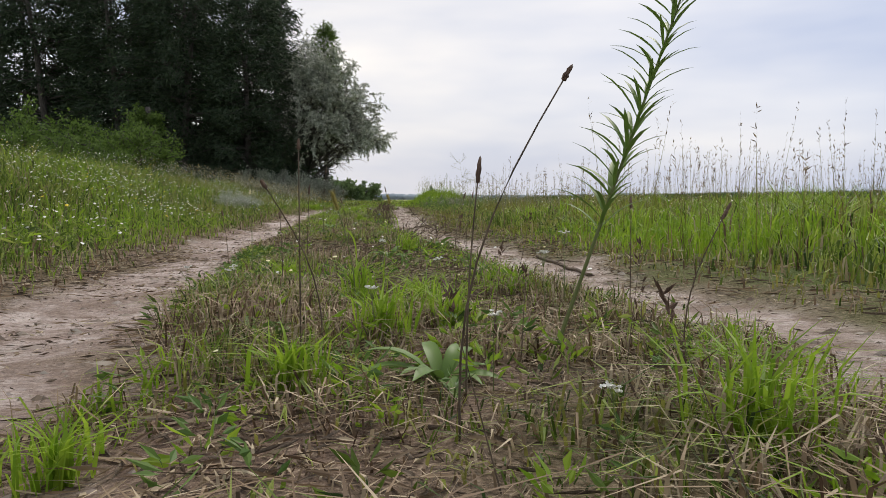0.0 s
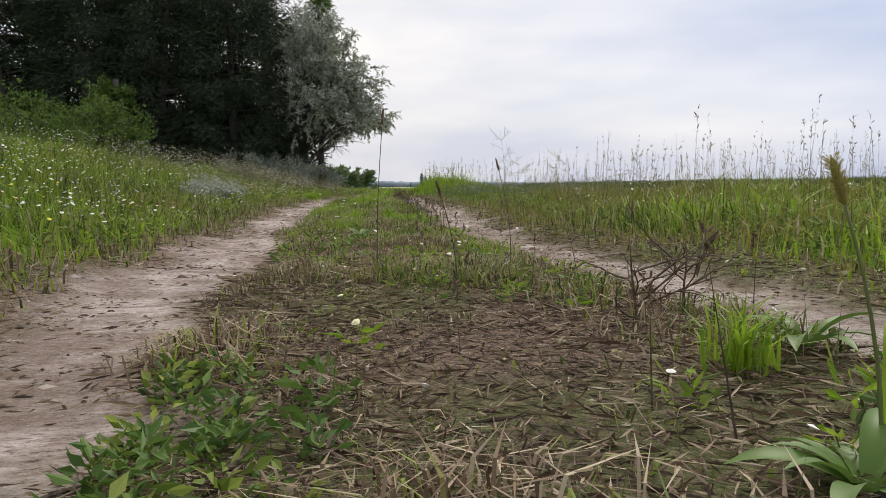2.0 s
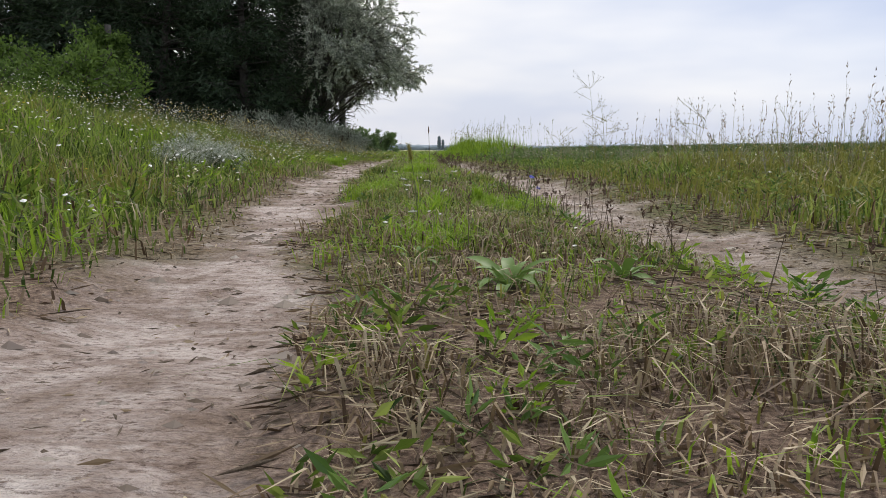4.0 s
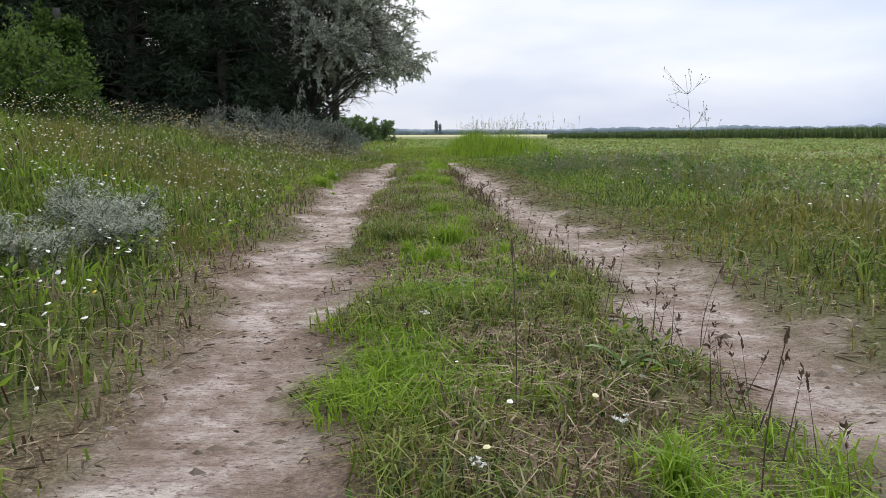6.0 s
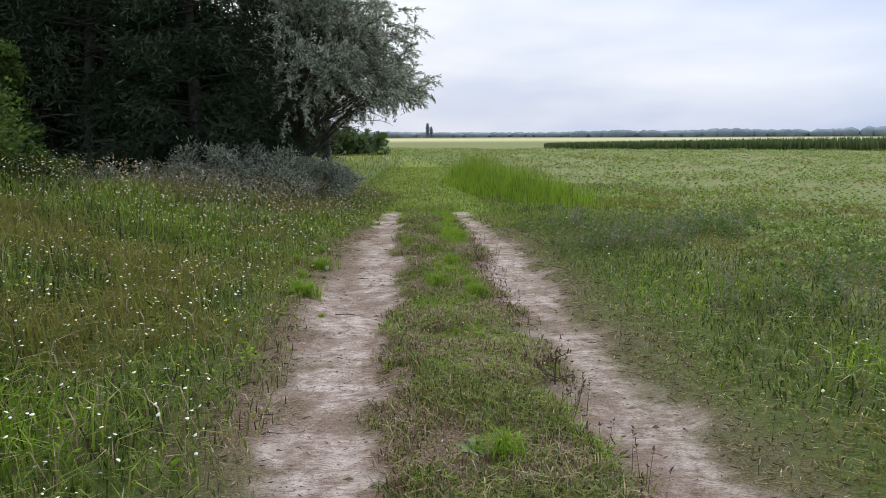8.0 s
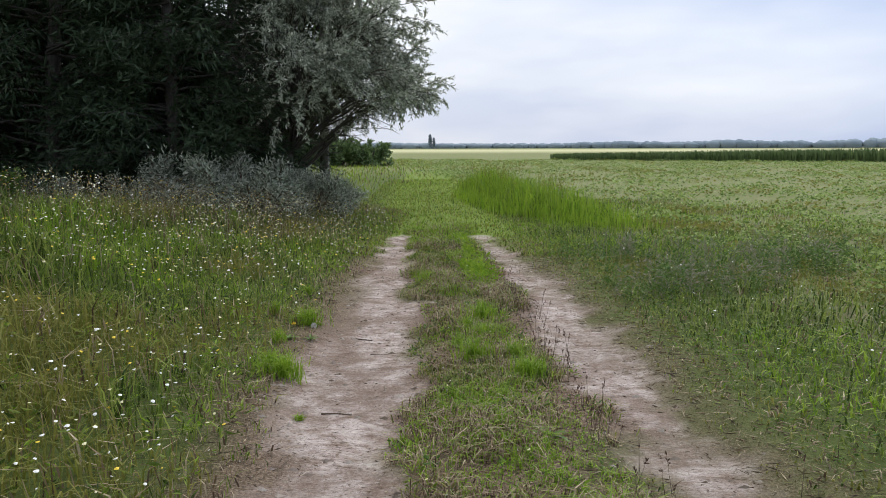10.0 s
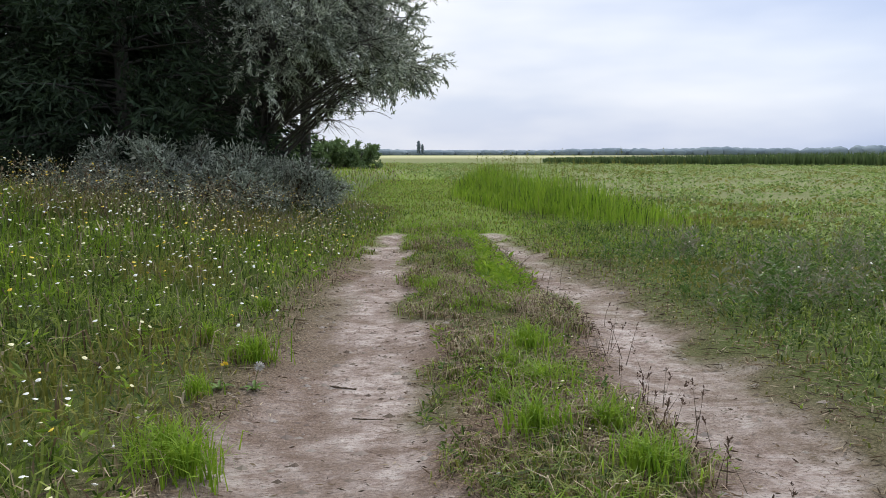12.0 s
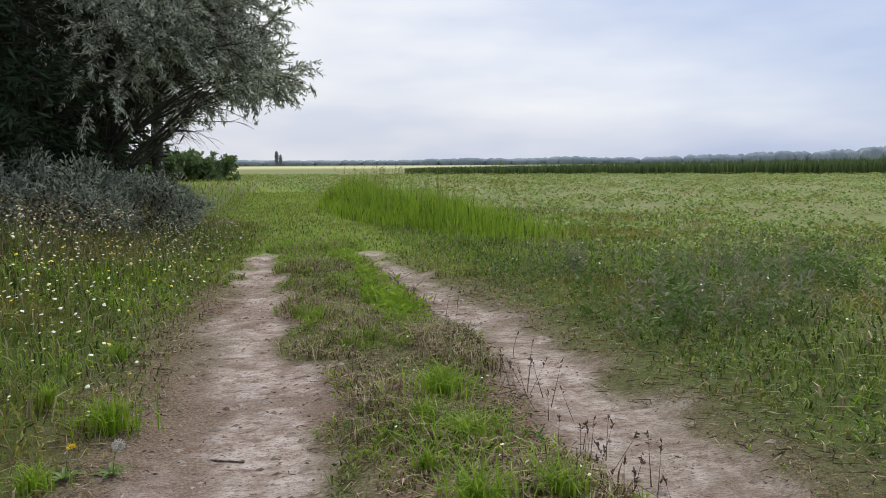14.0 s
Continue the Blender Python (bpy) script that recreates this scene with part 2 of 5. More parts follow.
def mesh_of(name, verts, loops, sizes, mats, index=None, smooth_shade=False):
    me = bpy.data.meshes.new(name)
    verts, loops, sizes = np.asarray(verts, np.float32), np.asarray(loops, np.int32), np.asarray(sizes, np.int32)
    me.vertices.add(len(verts))
    me.vertices.foreach_set("co", verts.ravel())
    me.loops.add(len(loops))
    me.loops.foreach_set("vertex_index", loops)
    me.polygons.add(len(sizes))
    me.polygons.foreach_set("loop_start", np.concatenate([[0], np.cumsum(sizes)[:-1]]).astype(np.int32))
    for m in mats:
        me.materials.append(m)
    if index is not None:
        me.polygons.foreach_set("material_index", np.asarray(index, np.int32))
    me.polygons.foreach_set("use_smooth", np.full(len(sizes), smooth_shade))
    me.update(calc_edges=True)
    return me


ii = (np.arange(ny - 1)[:, None] * nx + np.arange(nx - 1)[None, :]).ravel()
quads = np.stack([ii, ii + 1, ii + nx + 1, ii + nx], 1)
ground_mesh = mesh_of("ground", np.stack([gx, gy, gzv], -1).reshape(-1, 3), quads.ravel(), np.full(len(quads), 4), [GROUND], None, True)


def soak(name, values):
    a = ground_mesh.attributes.new(name, "FLOAT", "POINT")
    a.data.foreach_set("value", np.clip(values, 0, 1).ravel().astype(np.float32))


gap = rut_masks(gx, gy)
left_part = gx < left_rut(gy)
in_strip = (gx > left_rut(gy)) & (gx < right_rut(gy))
sand_m = smooth(0.13, -0.17, gap) * (1 - smooth(40, 60, np.abs(gy)))
sand_m = sand_m * np.where(left_part, 1 - 0.85 * smooth(12, 14.5, gy) * (1 - smooth(15.5, 17, gy)) * smooth(-0.02, 0.2, left_rut(gy) - gx + 0.15 * (drift(gx, gy, 0.4, 25) - 0.5)), 1)
dry_m = np.where(in_strip, 0.35 + 0.65 * smooth(0.35, 0.6, drift(gx, gy, 0.7, 21)), np.where(left_part, smooth(0.75, 0.1, gap), smooth(0.5, 0.05, gap) * 0.6) * (0.5 + 0.6 * drift(gx, gy, 0.6, 22)))
dry_m = dry_m * (1 - smooth(21, 24, gy))
sand_m = sand_m * np.where(gx > 0.5 * (left_rut(gy) + right_rut(gy)), 0.74 + 0.26 * drift(gx, gy, 0.5, 26), 1)
soak("sand", sand_m)
soak("dry", dry_m)
soak("lane", smooth(17.5, 21.5, gy + 1.5 * (drift(gx, gy, 0.7, 24) - 0.5)) * smooth(-1.4, -0.7, gx) * (1 - smooth(1.6, 2.6, gx)) * (1 - smooth(60, 90, gy)))
soak("field", smooth(3.6, 5.0, gx + 0.8 * (drift(gx, gy, 3, 23) - 0.5)) * smooth(2, 12, gy) + smooth(45, 70, gy) * (gx > -30))
soak("pale", smooth(258, 262, gy) * (1 - smooth(500, 700, gy)))
ground = tagged(new("ground", ground_mesh), "flat farmland with two sandy wheel ruts between grass verges", "ground", kind="structure")


# ---- builders ----
rng = np.random.default_rng(7)


def blades(name, base, height, width, lean, mats, index, label, category, parent=None, bend=0.5):
    """Many grass blades in one mesh: each a tapered strip that bends over."""
    n = len(base)
    az = rng.uniform(0, 2 * np.pi, n)
    face = az + np.pi / 2 + rng.normal(0, 0.5, n)
    side = np.stack([np.cos(face), np.sin(face), np.zeros(n)], 1) * (width / 2)[:, None]
    out = np.stack([np.cos(az), np.sin(az), np.zeros(n)], 1)
    up = np.array([0, 0, 1.0])
    mid = base + out * (height * lean * bend * 0.45)[:, None] + up * (height * 0.58)[:, None]
    tip = base + out * (height * lean)[:, None] + up * (height * (1 - 0.35 * np.minimum(lean, 1.6)))[:, None]
    v = np.stack([base - side, base + side, mid + side * 0.8, mid - side * 0.8, tip], 1).reshape(-1, 3)
    o = np.arange(n)[:, None] * 5
    loops = (o + np.array([0, 1, 2, 3, 3, 2, 4])).ravel()
    sizes = np.tile([4, 3], n)
    me = mesh_of(name, v, loops, sizes, mats, np.repeat(index, 2))
    ob = new(name, me)
    if parent:
        ob.parent = parent
        return ob
    return tagged(ob, label, category, kind="stuff")


def leaves_mesh(name, at, way, length, width, mats, index=None):
    """Many lance-shaped leaves, each folded along its rib."""
    n = len(at)
    way = way / np.maximum(np.linalg.norm(way, axis=1), 1e-6)[:, None]
    rnd = rng.normal(0, 1, (n, 3))
    side = np.cross(way, rnd)
    side /= np.maximum(np.linalg.norm(side, axis=1), 1e-6)[:, None]
    nor = np.cross(side, way)
    mid = at + way * (length * 0.45)[:, None]
    wv = side * (width / 2)[:, None]
    v = np.stack([at, mid + wv + nor * (width * 0.18)[:, None], at + way * length[:, None], mid - wv + nor * (width * 0.18)[:, None]], 1).reshape(-1, 3)
    o = np.arange(n)[:, None] * 4
    loops = (o + np.array([0, 1, 2, 0, 2, 3])).ravel()
    return mesh_of(name, v, loops, np.full(2 * n, 3), mats, None if index is None else np.repeat(index, 2))


def tubes_mesh(name, lines, mat, sides=5):
    """Tapered round stems along polylines of (points, radii)."""
    vs, loops, sizes, o = [], [], [], 0
    ang = np.linspace(0, 2 * np.pi, sides, endpoint=False)
    for pts, rad in lines:
        p = np.asarray(pts, float)
        d = np.gradient(p, axis=0)
        d /= np.maximum(np.linalg.norm(d, axis=1), 1e-9)[:, None]
        ref = np.where(np.abs(d[:, 2:3]) > 0.9, np.array([[1.0, 0, 0]]), np.array([[0, 0, 1.0]]))
        a = np.cross(d, ref)
        a /= np.maximum(np.linalg.norm(a, axis=1), 1e-9)[:, None]
        b = np.cross(d, a)
        ring = p[:, None, :] + (a[:, None, :] * np.cos(ang)[None, :, None] + b[:, None, :] * np.sin(ang)[None, :, None]) * np.asarray(rad)[:, None, None]
        vs.append(ring.reshape(-1, 3))
        m = len(p)
        k = np.arange(m - 1)[:, None] * sides + np.arange(sides)[None, :]
        k2 = np.arange(m - 1)[:, None] * sides + (np.arange(sides)[None, :] + 1) % sides
        q = np.stack([k, k2, k2 + sides, k + sides], -1).reshape(-1, 4) + o
        loops.append(q.ravel())
        sizes.append(np.full(len(q), 4))
        loops.append(np.arange(sides) + o + (m - 1) * sides)
        sizes.append([sides])
        o += m * sides
    return mesh_of(name, np.concatenate(vs), np.concatenate(loops), np.concatenate(sizes), [mat], None, True)


def thing(name, x, y, label, category, group="", z=None, turn=0):
    ob = new(name)
    ob.matrix_basis = pose(x, y, float(ground_z(x, y)) - 0.01 if z is None else z, 0, 0, turn)
    return tagged(ob, label, category, group)


def part(name, mesh, parent, label=""):
    ob = new(name, mesh)
    ob.parent = parent
    return tagged(ob, label)


def curve_line(start, way, length, steps, wander, droop, rad0, rad1):
    p, d = np.array(start, float), np.array(way, float)
    d /= np.linalg.norm(d)
    pts = [p.copy()]
    for _ in range(steps):
        d = d + rng.normal(0, wander, 3) + np.array([0, 0, -droop])
        d /= np.linalg.norm(d)
        p = p + d * length / steps
        pts.append(p.copy())
    return np.array(pts), np.linspace(rad0, rad1, steps + 1)


# ---- trees ----
def conifer_mesh(height, radius, seed, sprays, lift=0.15, mat=DARKLEAF, coarse=1.0):
    global rng
    rng = np.random.default_rng(seed)
    trunk = [curve_line((0, 0, 0), (0, 0, 1), height * 0.97, 9, 0.03, 0, 0.16, 0.02)]
    limbs, at, way = [], [], []
    count = int(height * 22)
    for k in range(count):
        f = rng.uniform(0.0, 1) ** 1.25
        z = lift + f * (height - lift)
        reach = radius * (1 - f) ** 0.55 * rng.uniform(0.55, 1.12) * (0.9 + 0.1 * min(1, f * 6)) + 0.15
        az = rng.uniform(0, 2 * np.pi)
        pts, rad = curve_line((0, 0, z * 0.96), (math.cos(az), math.sin(az), rng.uniform(0.0, 0.45)), reach, 6, 0.10, 0.07, 0.03 * (1.2 - f), 0.004)
        limbs.append((pts, rad))
        m = int(sprays / count * (0.5 + reach / radius))
        t = rng.uniform(0.25, 1.0, m) ** 0.75 * 6
        i = np.minimum(t.astype(int), 5)
        p = pts[i] + (pts[i + 1] - pts[i]) * (t - i)[:, None]
        d = pts[i + 1] - pts[i]
        d /= np.linalg.norm(d, axis=1)[:, None]
        spread = rng.normal(0, 1, (m, 3)) * 0.16
        spread[:, 2] *= 0.9
        at.append(p + spread * (0.5 + 0.8 * reach / radius))
        way.append(d * 0.8 + rng.normal(0, 0.55, (m, 3)) + np.array([0, 0, -0.25]))
    at, way = np.concatenate(at), np.concatenate(way)
    at[:, 2] = np.maximum(at[:, 2], 0.06)
    n = len(at)
    crown = leaves_mesh("crown", at, way, rng.uniform(0.12, 0.28, n) * coarse, rng.uniform(0.024, 0.052, n) * coarse, [mat])
    return tubes_mesh("trunk", trunk, BARK, 8), tubes_mesh("branchwork", limbs, BARK, 4), crown


def place_tree(name, meshes, x, y, label, category, group, turn=0.0, scale=1.0):
    t = thing(name, x, y, label, category, group, turn=turn)
    t.matrix_basis = t.matrix_basis @ Matrix.Scale(scale, 4)
    for n, me in zip(("trunk", "branchwork", "crown"), meshes):
        part(n, me, t)
    return t


CONIFERS = [conifer_mesh(10.0, 2.7, 31, 30000), conifer_mesh(11.5, 3.0, 32, 32000), conifer_mesh(8.8, 2.3, 33, 24000), conifer_mesh(11.0, 3.2, 35, 9000, coarse=2.2)]
for k, x, y, turn, s in ((0, -5.4, 24.4, 0, 1.12), (1, -8.4, 24.9, 40, 1.2), (0, -11.5, 25.8, 130, 1.3), (1, -15.2, 27.0, 200, 1.3),
                         (2, -4.9, 27.6, 10, 1.2), (3, -6.6, 31.0, 90, 1.1), (3, -9.9, 29.4, 210, 1.2), (3, -13.6, 30.6, 20, 1.25), (3, -17.8, 30.4, 150, 1.3), (3, -22.0, 31.0, 260, 1.3), (3, -11.6, 34.0, 300, 1.3)):
    place_tree("conifer_tree", CONIFERS[k], x, y, "tall dense dark green conifer at the edge of the wood", "tree", "dark trees of the wood edge", turn, s)

place_tree("young_tree", conifer_mesh(9.3, 1.15, 34, 9000, 3.2, BUSHLEAF), -2.75, 29.5, "slim fresh green young tree behind the silver one", "tree", "")


def spreading_tree(seed, trunk_top, limb_ways, reach, levels, leaf_count, leaf_len, leaf_wid, mat, droop, bare_below, bark=None):
    """Crooked limbs that fork into twigs, with narrow leaves on the twigs."""
    global rng
    rng = np.random.default_rng(seed)
    trunk = [curve_line((0, 0, 0), (0.12, -0.05, 1), trunk_top, 6, 0.07, 0, 0.15, 0.09)]
    top = trunk[0][0]
    limbs, twigs = [], []

    def fork(start, way, length, rad, level):
        pts, rads = curve_line(start, way, length, 7, 0.17, droop * (0.5 + 0.5 * (level == 0)), rad, rad * 0.4)
        (twigs if level == 0 else limbs).append((pts, rads))
        if level == 0:
            return
        for _ in range(6 if level > 1 else 8):
            i = rng.integers(2, 8)
            d = pts[min(i, 7)] - pts[min(i, 7) - 1]
            d = d / np.linalg.norm(d) + rng.normal(0, 0.55, 3)
            fork(pts[min(i, 7)], d, length * rng.uniform(0.4, 0.66), rad * 0.45, level - 1)
    for z, w, l in limb_ways:
        j = min(int(z / trunk_top * 6), 6)
        fork(top[j], w, l * reach, 0.05, levels)
    if bare_below > 0:
        twigs = [t for t in twigs if not (t[0][:, 2].min() < 2.0 and t[0][-1, 0] > 0.8)]
        limbs = [t for t in limbs if not (t[0][:, 2].min() < 2.0 and t[0][-1, 0] > 1.2)]
    ends = twigs
    per = max(1, leaf_count // len(ends))
    at, way = [], []
    for pts, _ in ends:
        t = rng.uniform(0.1, 1.0, per) ** 0.8 * 7
        i = np.minimum(t.astype(int), 6)
        p = pts[i] + (pts[i + 1] - pts[i]) * (t - i)[:, None]
        d = pts[i + 1] - pts[i]
        d /= np.linalg.norm(d, axis=1)[:, None]
        at.append(p + rng.normal(0, 0.075, (per, 3)))
        way.append(d + rng.normal(0, 0.6, (per, 3)) + np.array([0, 0, -0.15]))
    at, way = np.concatenate(at), np.concatenate(way)
    keep = (at[:, 2] > bare_below - 0.75 * smooth(1.9, 3.0, at[:, 0]) + rng.normal(0, 0.22, len(at))) & ((bare_below < 0) | (at[:, 0] > -0.7 + rng.normal(0, 0.3, len(at))))
    keep |= rng.uniform(0, 1, len(at)) < (0.03 if bare_below > 0 else 1.0)
    at, way = at[keep], way[keep]
    at[:, 2] = np.maximum(at[:, 2], 0.05)
    n = len(at)
    crown = leaves_mesh("crown", at, way, rng.uniform(0.7, 1.3, n) * leaf_len, rng.uniform(0.7, 1.3, n) * leaf_wid, [mat])
    return tubes_mesh("trunk", trunk, BARK, 8), tubes_mesh("branchwork", limbs + twigs, bark or BARK, 4), crown


OLIVE_LIMBS = [(1.5, (1, -0.25, 0.75), 1.12), (1.6, (1, -0.5, 0.75), 1.05), (1.8, (0.8, 0.2, 0.9), 1.05), (2.2, (0.7, -0.6, 1.3), 1.05), (2.4, (0.3, 0.1, 1.4), 1.05),
               (2.4, (-0.4, -0.4, 1.3), 1.0), (1.4, (0.45, -1, 0.6), 0.8), (1.6, (-0.6, -0.7, 0.8), 0.8), (2.1, (1, 0.3, 0.7), 1.1), (2.2, (0.25, -0.8, 1.0), 0.95),
               (2.4, (0.6, -0.1, 1.7), 1.05), (1.5, (0.9, -0.4, 0.6), 0.8), (2.0, (1.0, -0.1, 0.8), 1.1)]


def silver_tree(seed, limb_count, leaves_per_twig):
    """Long arching limbs that end on the crown's outline: bare below, drooping leafy sprays outside."""
    global rng
    rng = np.random.default_rng(seed)
    trunk = [curve_line((0, 0, 0), (0.10, -0.05, 1), 6.2, 9, 0.07, 0, 0.11, 0.02)]
    stem = trunk[0][0]
    limbs, at, way = [], [], []
    for order, k in enumerate([*range(limb_count), 0, 1, 2, 3, 4, 6, 8]):
        low = order >= limb_count                     # long low boughs reaching out over the verge
        zt = 2.8 + 4.2 * ((k + 0.5) / limb_count) ** 1.2 + 0.3 * low
        az = rng.uniform(-0.6, 0.3) if low else rng.normal(-0.6, 1.0)
        side = np.interp(abs((az + math.pi) % (2 * math.pi) - math.pi), (0, 0.5, 1.6, 3.1), (1.0, 0.95, 0.72, 0.45))
        reach = np.interp(zt, (2.4, 3.3, 4.2, 5.0, 6.2, 7.0), (3.4, 3.6, 3.3, 2.7, 1.9, 1.0)) * side * rng.uniform(0.74, 1.0) * (0.93 if low else 1.0)
        z0 = min(max(zt * 0.62 - rng.uniform(0, 0.9), 1.1), 5.0)
        p0 = stem[min(int(z0 / 6.2 * 9), 8)]
        p2 = np.array([math.cos(az) * reach, math.sin(az) * reach, zt - 0.25])
        p1 = p0 * 0.42 + p2 * 0.58 + np.array([0, 0, 0.28 + 0.15 * reach])
        t = np.linspace(0, 1, 13)[:, None]
        line = p0 * (1 - t) ** 2 + 2 * p1 * t * (1 - t) + p2 * t ** 2 + np.cumsum(rng.normal(0, 0.045, (13, 3)), 0)
        limbs.append((line, np.linspace(0.034, 0.007, 13)))
        for j in range(10):
            i = int(rng.integers(3, 13))
            d = line[i] - line[i - 1]
            d = d / np.linalg.norm(d) + rng.normal(0, 0.5, 3)
            bough = curve_line(line[i], d, rng.uniform(0.45, 1.05), 6, 0.13, 0.05, 0.012, 0.004)
            limbs.append(bough)
            leafy = i >= 8 or zt > 4.0 and i >= 5 or rng.uniform() < 0.12
            for q in range(6):
                m = int(rng.integers(1, 7))
                e = bough[0][m] - bough[0][m - 1]
                e = e / np.linalg.norm(e) + rng.normal(0, 0.6, 3)
                twig = curve_line(bough[0][m], e, rng.uniform(0.22, 0.55), 5, 0.14, 0.16 if leafy else 0.03, 0.006, 0.002)
                limbs.append(twig)
                if not leafy:
                    continue
                f = rng.uniform(0.05, 1.0, leaves_per_twig) * 5
                w = np.minimum(f.astype(int), 4)
                at.append(twig[0][w] + (twig[0][w + 1] - twig[0][w]) * (f - w)[:, None] + rng.normal(0, 0.012, (leaves_per_twig, 3)))
                run = twig[0][w + 1] - twig[0][w]
                way.append(run / np.linalg.norm(run, axis=1)[:, None] + rng.normal(0, 0.55, (leaves_per_twig, 3)))
    at, way = np.concatenate(at), np.concatenate(way)
    open_side = at[:, 0] > -0.15 + rng.normal(0, 0.3, len(at))      # the dark trees leave no light for leaves on their side
    at, way = at[open_side], way[open_side]
    n = len(at)
    crown = leaves_mesh("crown", at, way, rng.uniform(0.07, 0.125, n), rng.uniform(0.018, 0.034, n), [SILVER])
    return tubes_mesh("trunk", trunk, BARK, 8), tubes_mesh("branchwork", limbs, BARK, 3), crown


place_tree("silver_tree", silver_tree(51, 58, 34), -3.2, 25.6,
           "crooked silvery-leaved tree leaning out over the grass verge", "tree", "")

DARK_TANGLE = spreading_tree(52, 1.6, OLIVE_LIMBS, 1.75, 2, 1500, 0.09, 0.024, SILVER, 0.02, 3.4)
for x, y, turn in ((-3.9, 26.6, 30), (-4.6, 25.4, 80)):
    place_tree("bare_thicket", DARK_TANGLE, x, y, "thicket of bare dark branches under the trees", "thicket", "bare thickets", turn, 0.95)

SHRUB_LIMBS = [(0.15, (math.cos(a), math.sin(a), 0.75 + 0.5 * math.sin(a * 3)), 1.0) for a in np.arange(0, 6.2, 0.55)]
SHRUBS = [spreading_tree(60 + k, 0.3, SHRUB_LIMBS, 0.80, 1, 9000, 0.09, 0.024, SILVER, 0.012, -1, TWIG) for k in range(2)]
for k, (x, y, s) in enumerate(((-2.1, 24.1, 0.95), (-2.7, 24.3, 0.95), (-3.1, 23.2, 1.1), (-3.9, 22.9, 1.2), (-4.8, 22.9, 1.1), (-2.5, 26.2, 0.75), (-5.6, 22.6, 0.8), (-7.2, 22.2, 0.75), (-9.2, 22.4, 0.8))):
    place_tree("silver_shrub", SHRUBS[k % 2], x, y, "low silver-grey shrub under the trees", "shrub", "silver shrubs under the trees", k * 70, s)

BUSH_LIMBS = [(0.2, (math.cos(a), math.sin(a), 0.9 + 0.6 * math.sin(a * 2.3)), 1.0) for a in np.arange(0, 6.2, 0.42)]
BUSH = spreading_tree(71, 0.5, BUSH_LIMBS, 1.15, 1, 13000, 0.08, 0.045, BUSHLEAF, 0.02, -1)
for x, y, s, turn in ((-7.3, 16.6, 1.15, 0), (-8.9, 17.4, 1.55, 100), (-7.9, 14.2, 0.95, 200), (-11.2, 16.5, 1.6, 20), (-9.9, 13.4, 1.1, 60), (-7.0, 18.9, 0.7, 250)):
    place_tree("green_bush", BUSH, x, y, "leafy bright green bush in the tall grass", "bush", "green bushes in the verge", turn, s)

SAPLING_LIMBS = [(0.5 + 0.13 * k, (math.cos(k * 2.4), math.sin(k * 2.4), 0.9), 1.0 - 0.03 * k) for k in range(22)]
place_tree("green_sapling", spreading_tree(75, 3.4, SAPLING_LIMBS, 1.15, 1, 15000, 0.09, 0.05, BUSHLEAF, 0.02, -1), -8.4, 20.2, "slender green young tree in front of the dark wood", "tree", "")
FARBUSH = spreading_tree(81, 1.4, BUSH_LIMBS, 1.7, 1, 6000, 0.22, 0.13, FAR_LEAF, 0.015, -1)
for x, y, s, turn in ((-4.6, 75, 1.05, 0), (-7.2, 74, 1.25, 90), (-10.2, 73, 1.4, 200), (-14, 76, 1.5, 10)):
    place_tree("round_bush", FARBUSH, x, y, "round green bush far along the track", "bush", "far bushes along the track", turn, s)


# ---- distance: reed belt, forest line, poplars ----
def forest_line(name, x0, x1, y, rise, step, seed):
    """A far wood: an uneven row of tree tops with depth."""
    r = np.random.default_rng(seed)
    vs, loops, sizes, o = [], [], [], 0
    for x in np.arange(x0, x1, step):
        h = np.interp(x, rise[0], rise[1]) * r.uniform(0.93, 1.05) * (0.85 + 0.3 * drift(x, 0, step * 12, seed))
        w = step * r.uniform(1.6, 2.8)
        yy = y + r.uniform(-20, 20)
        ring = []
        for zf, wf in ((0, 0.8), (0.45, 1.0), (0.8, 0.75), (1.0, 0.2)):
            for a in range(6):
                ang = a * math.pi / 3 + r.uniform(-0.2, 0.2)
                ring.append((x + math.cos(ang) * w * wf, yy + math.sin(ang) * w * wf, h * zf + (r.uniform(-0.05, 0.05) * h if zf else -0.5)))
        vs += ring
        for lev in range(3):
            for a in range(6):
                b = (a + 1) % 6
                loops += [o + lev * 6 + a, o + lev * 6 + b, o + lev * 6 + 6 + b, o + lev * 6 + 6 + a]
                sizes.append(4)
        loops += [o + 18 + a for a in range(6)]
        sizes.append(6)
        o += 24
    me = mesh_of(name, vs, loops, sizes, [HAZED_FOREST], None, True)
    return tagged(new(name, me), "forest along the horizon, its colour paled and blued for haze", "forest", kind="stuff")


forest_line("forest_line", -900, 330, 1080, ((-900, 330), (7, 8.5)), 5, 5)
forest_line("forest_line", 200, 1500, 960, ((200, 450, 600, 800, 950, 1500), (8, 10, 12, 17, 27, 40)), 5.5, 6)
POPLAR = [curve_line((0, 0, 0), (0, 0, 1), 15, 5, 0.01, 0, 0.5, 0.1)]
rng = np.random.default_rng(90)
fz = rng.uniform(0.08, 1, 900)
fa = rng.uniform(0, 6.28, 900)
fr = 2.3 * np.sin(np.clip(fz, 0.05, 0.98) * np.pi) ** 0.6 * rng.uniform(0.3, 1, 900)
# poplar crown and trunk share the forest colour with haze painted in
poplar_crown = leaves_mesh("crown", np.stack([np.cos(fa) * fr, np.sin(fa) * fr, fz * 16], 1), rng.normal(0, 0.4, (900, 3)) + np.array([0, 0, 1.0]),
                           rng.uniform(1.0, 2.2, 900), rng.uniform(0.5, 1.0, 900), [HAZED_FOREST])
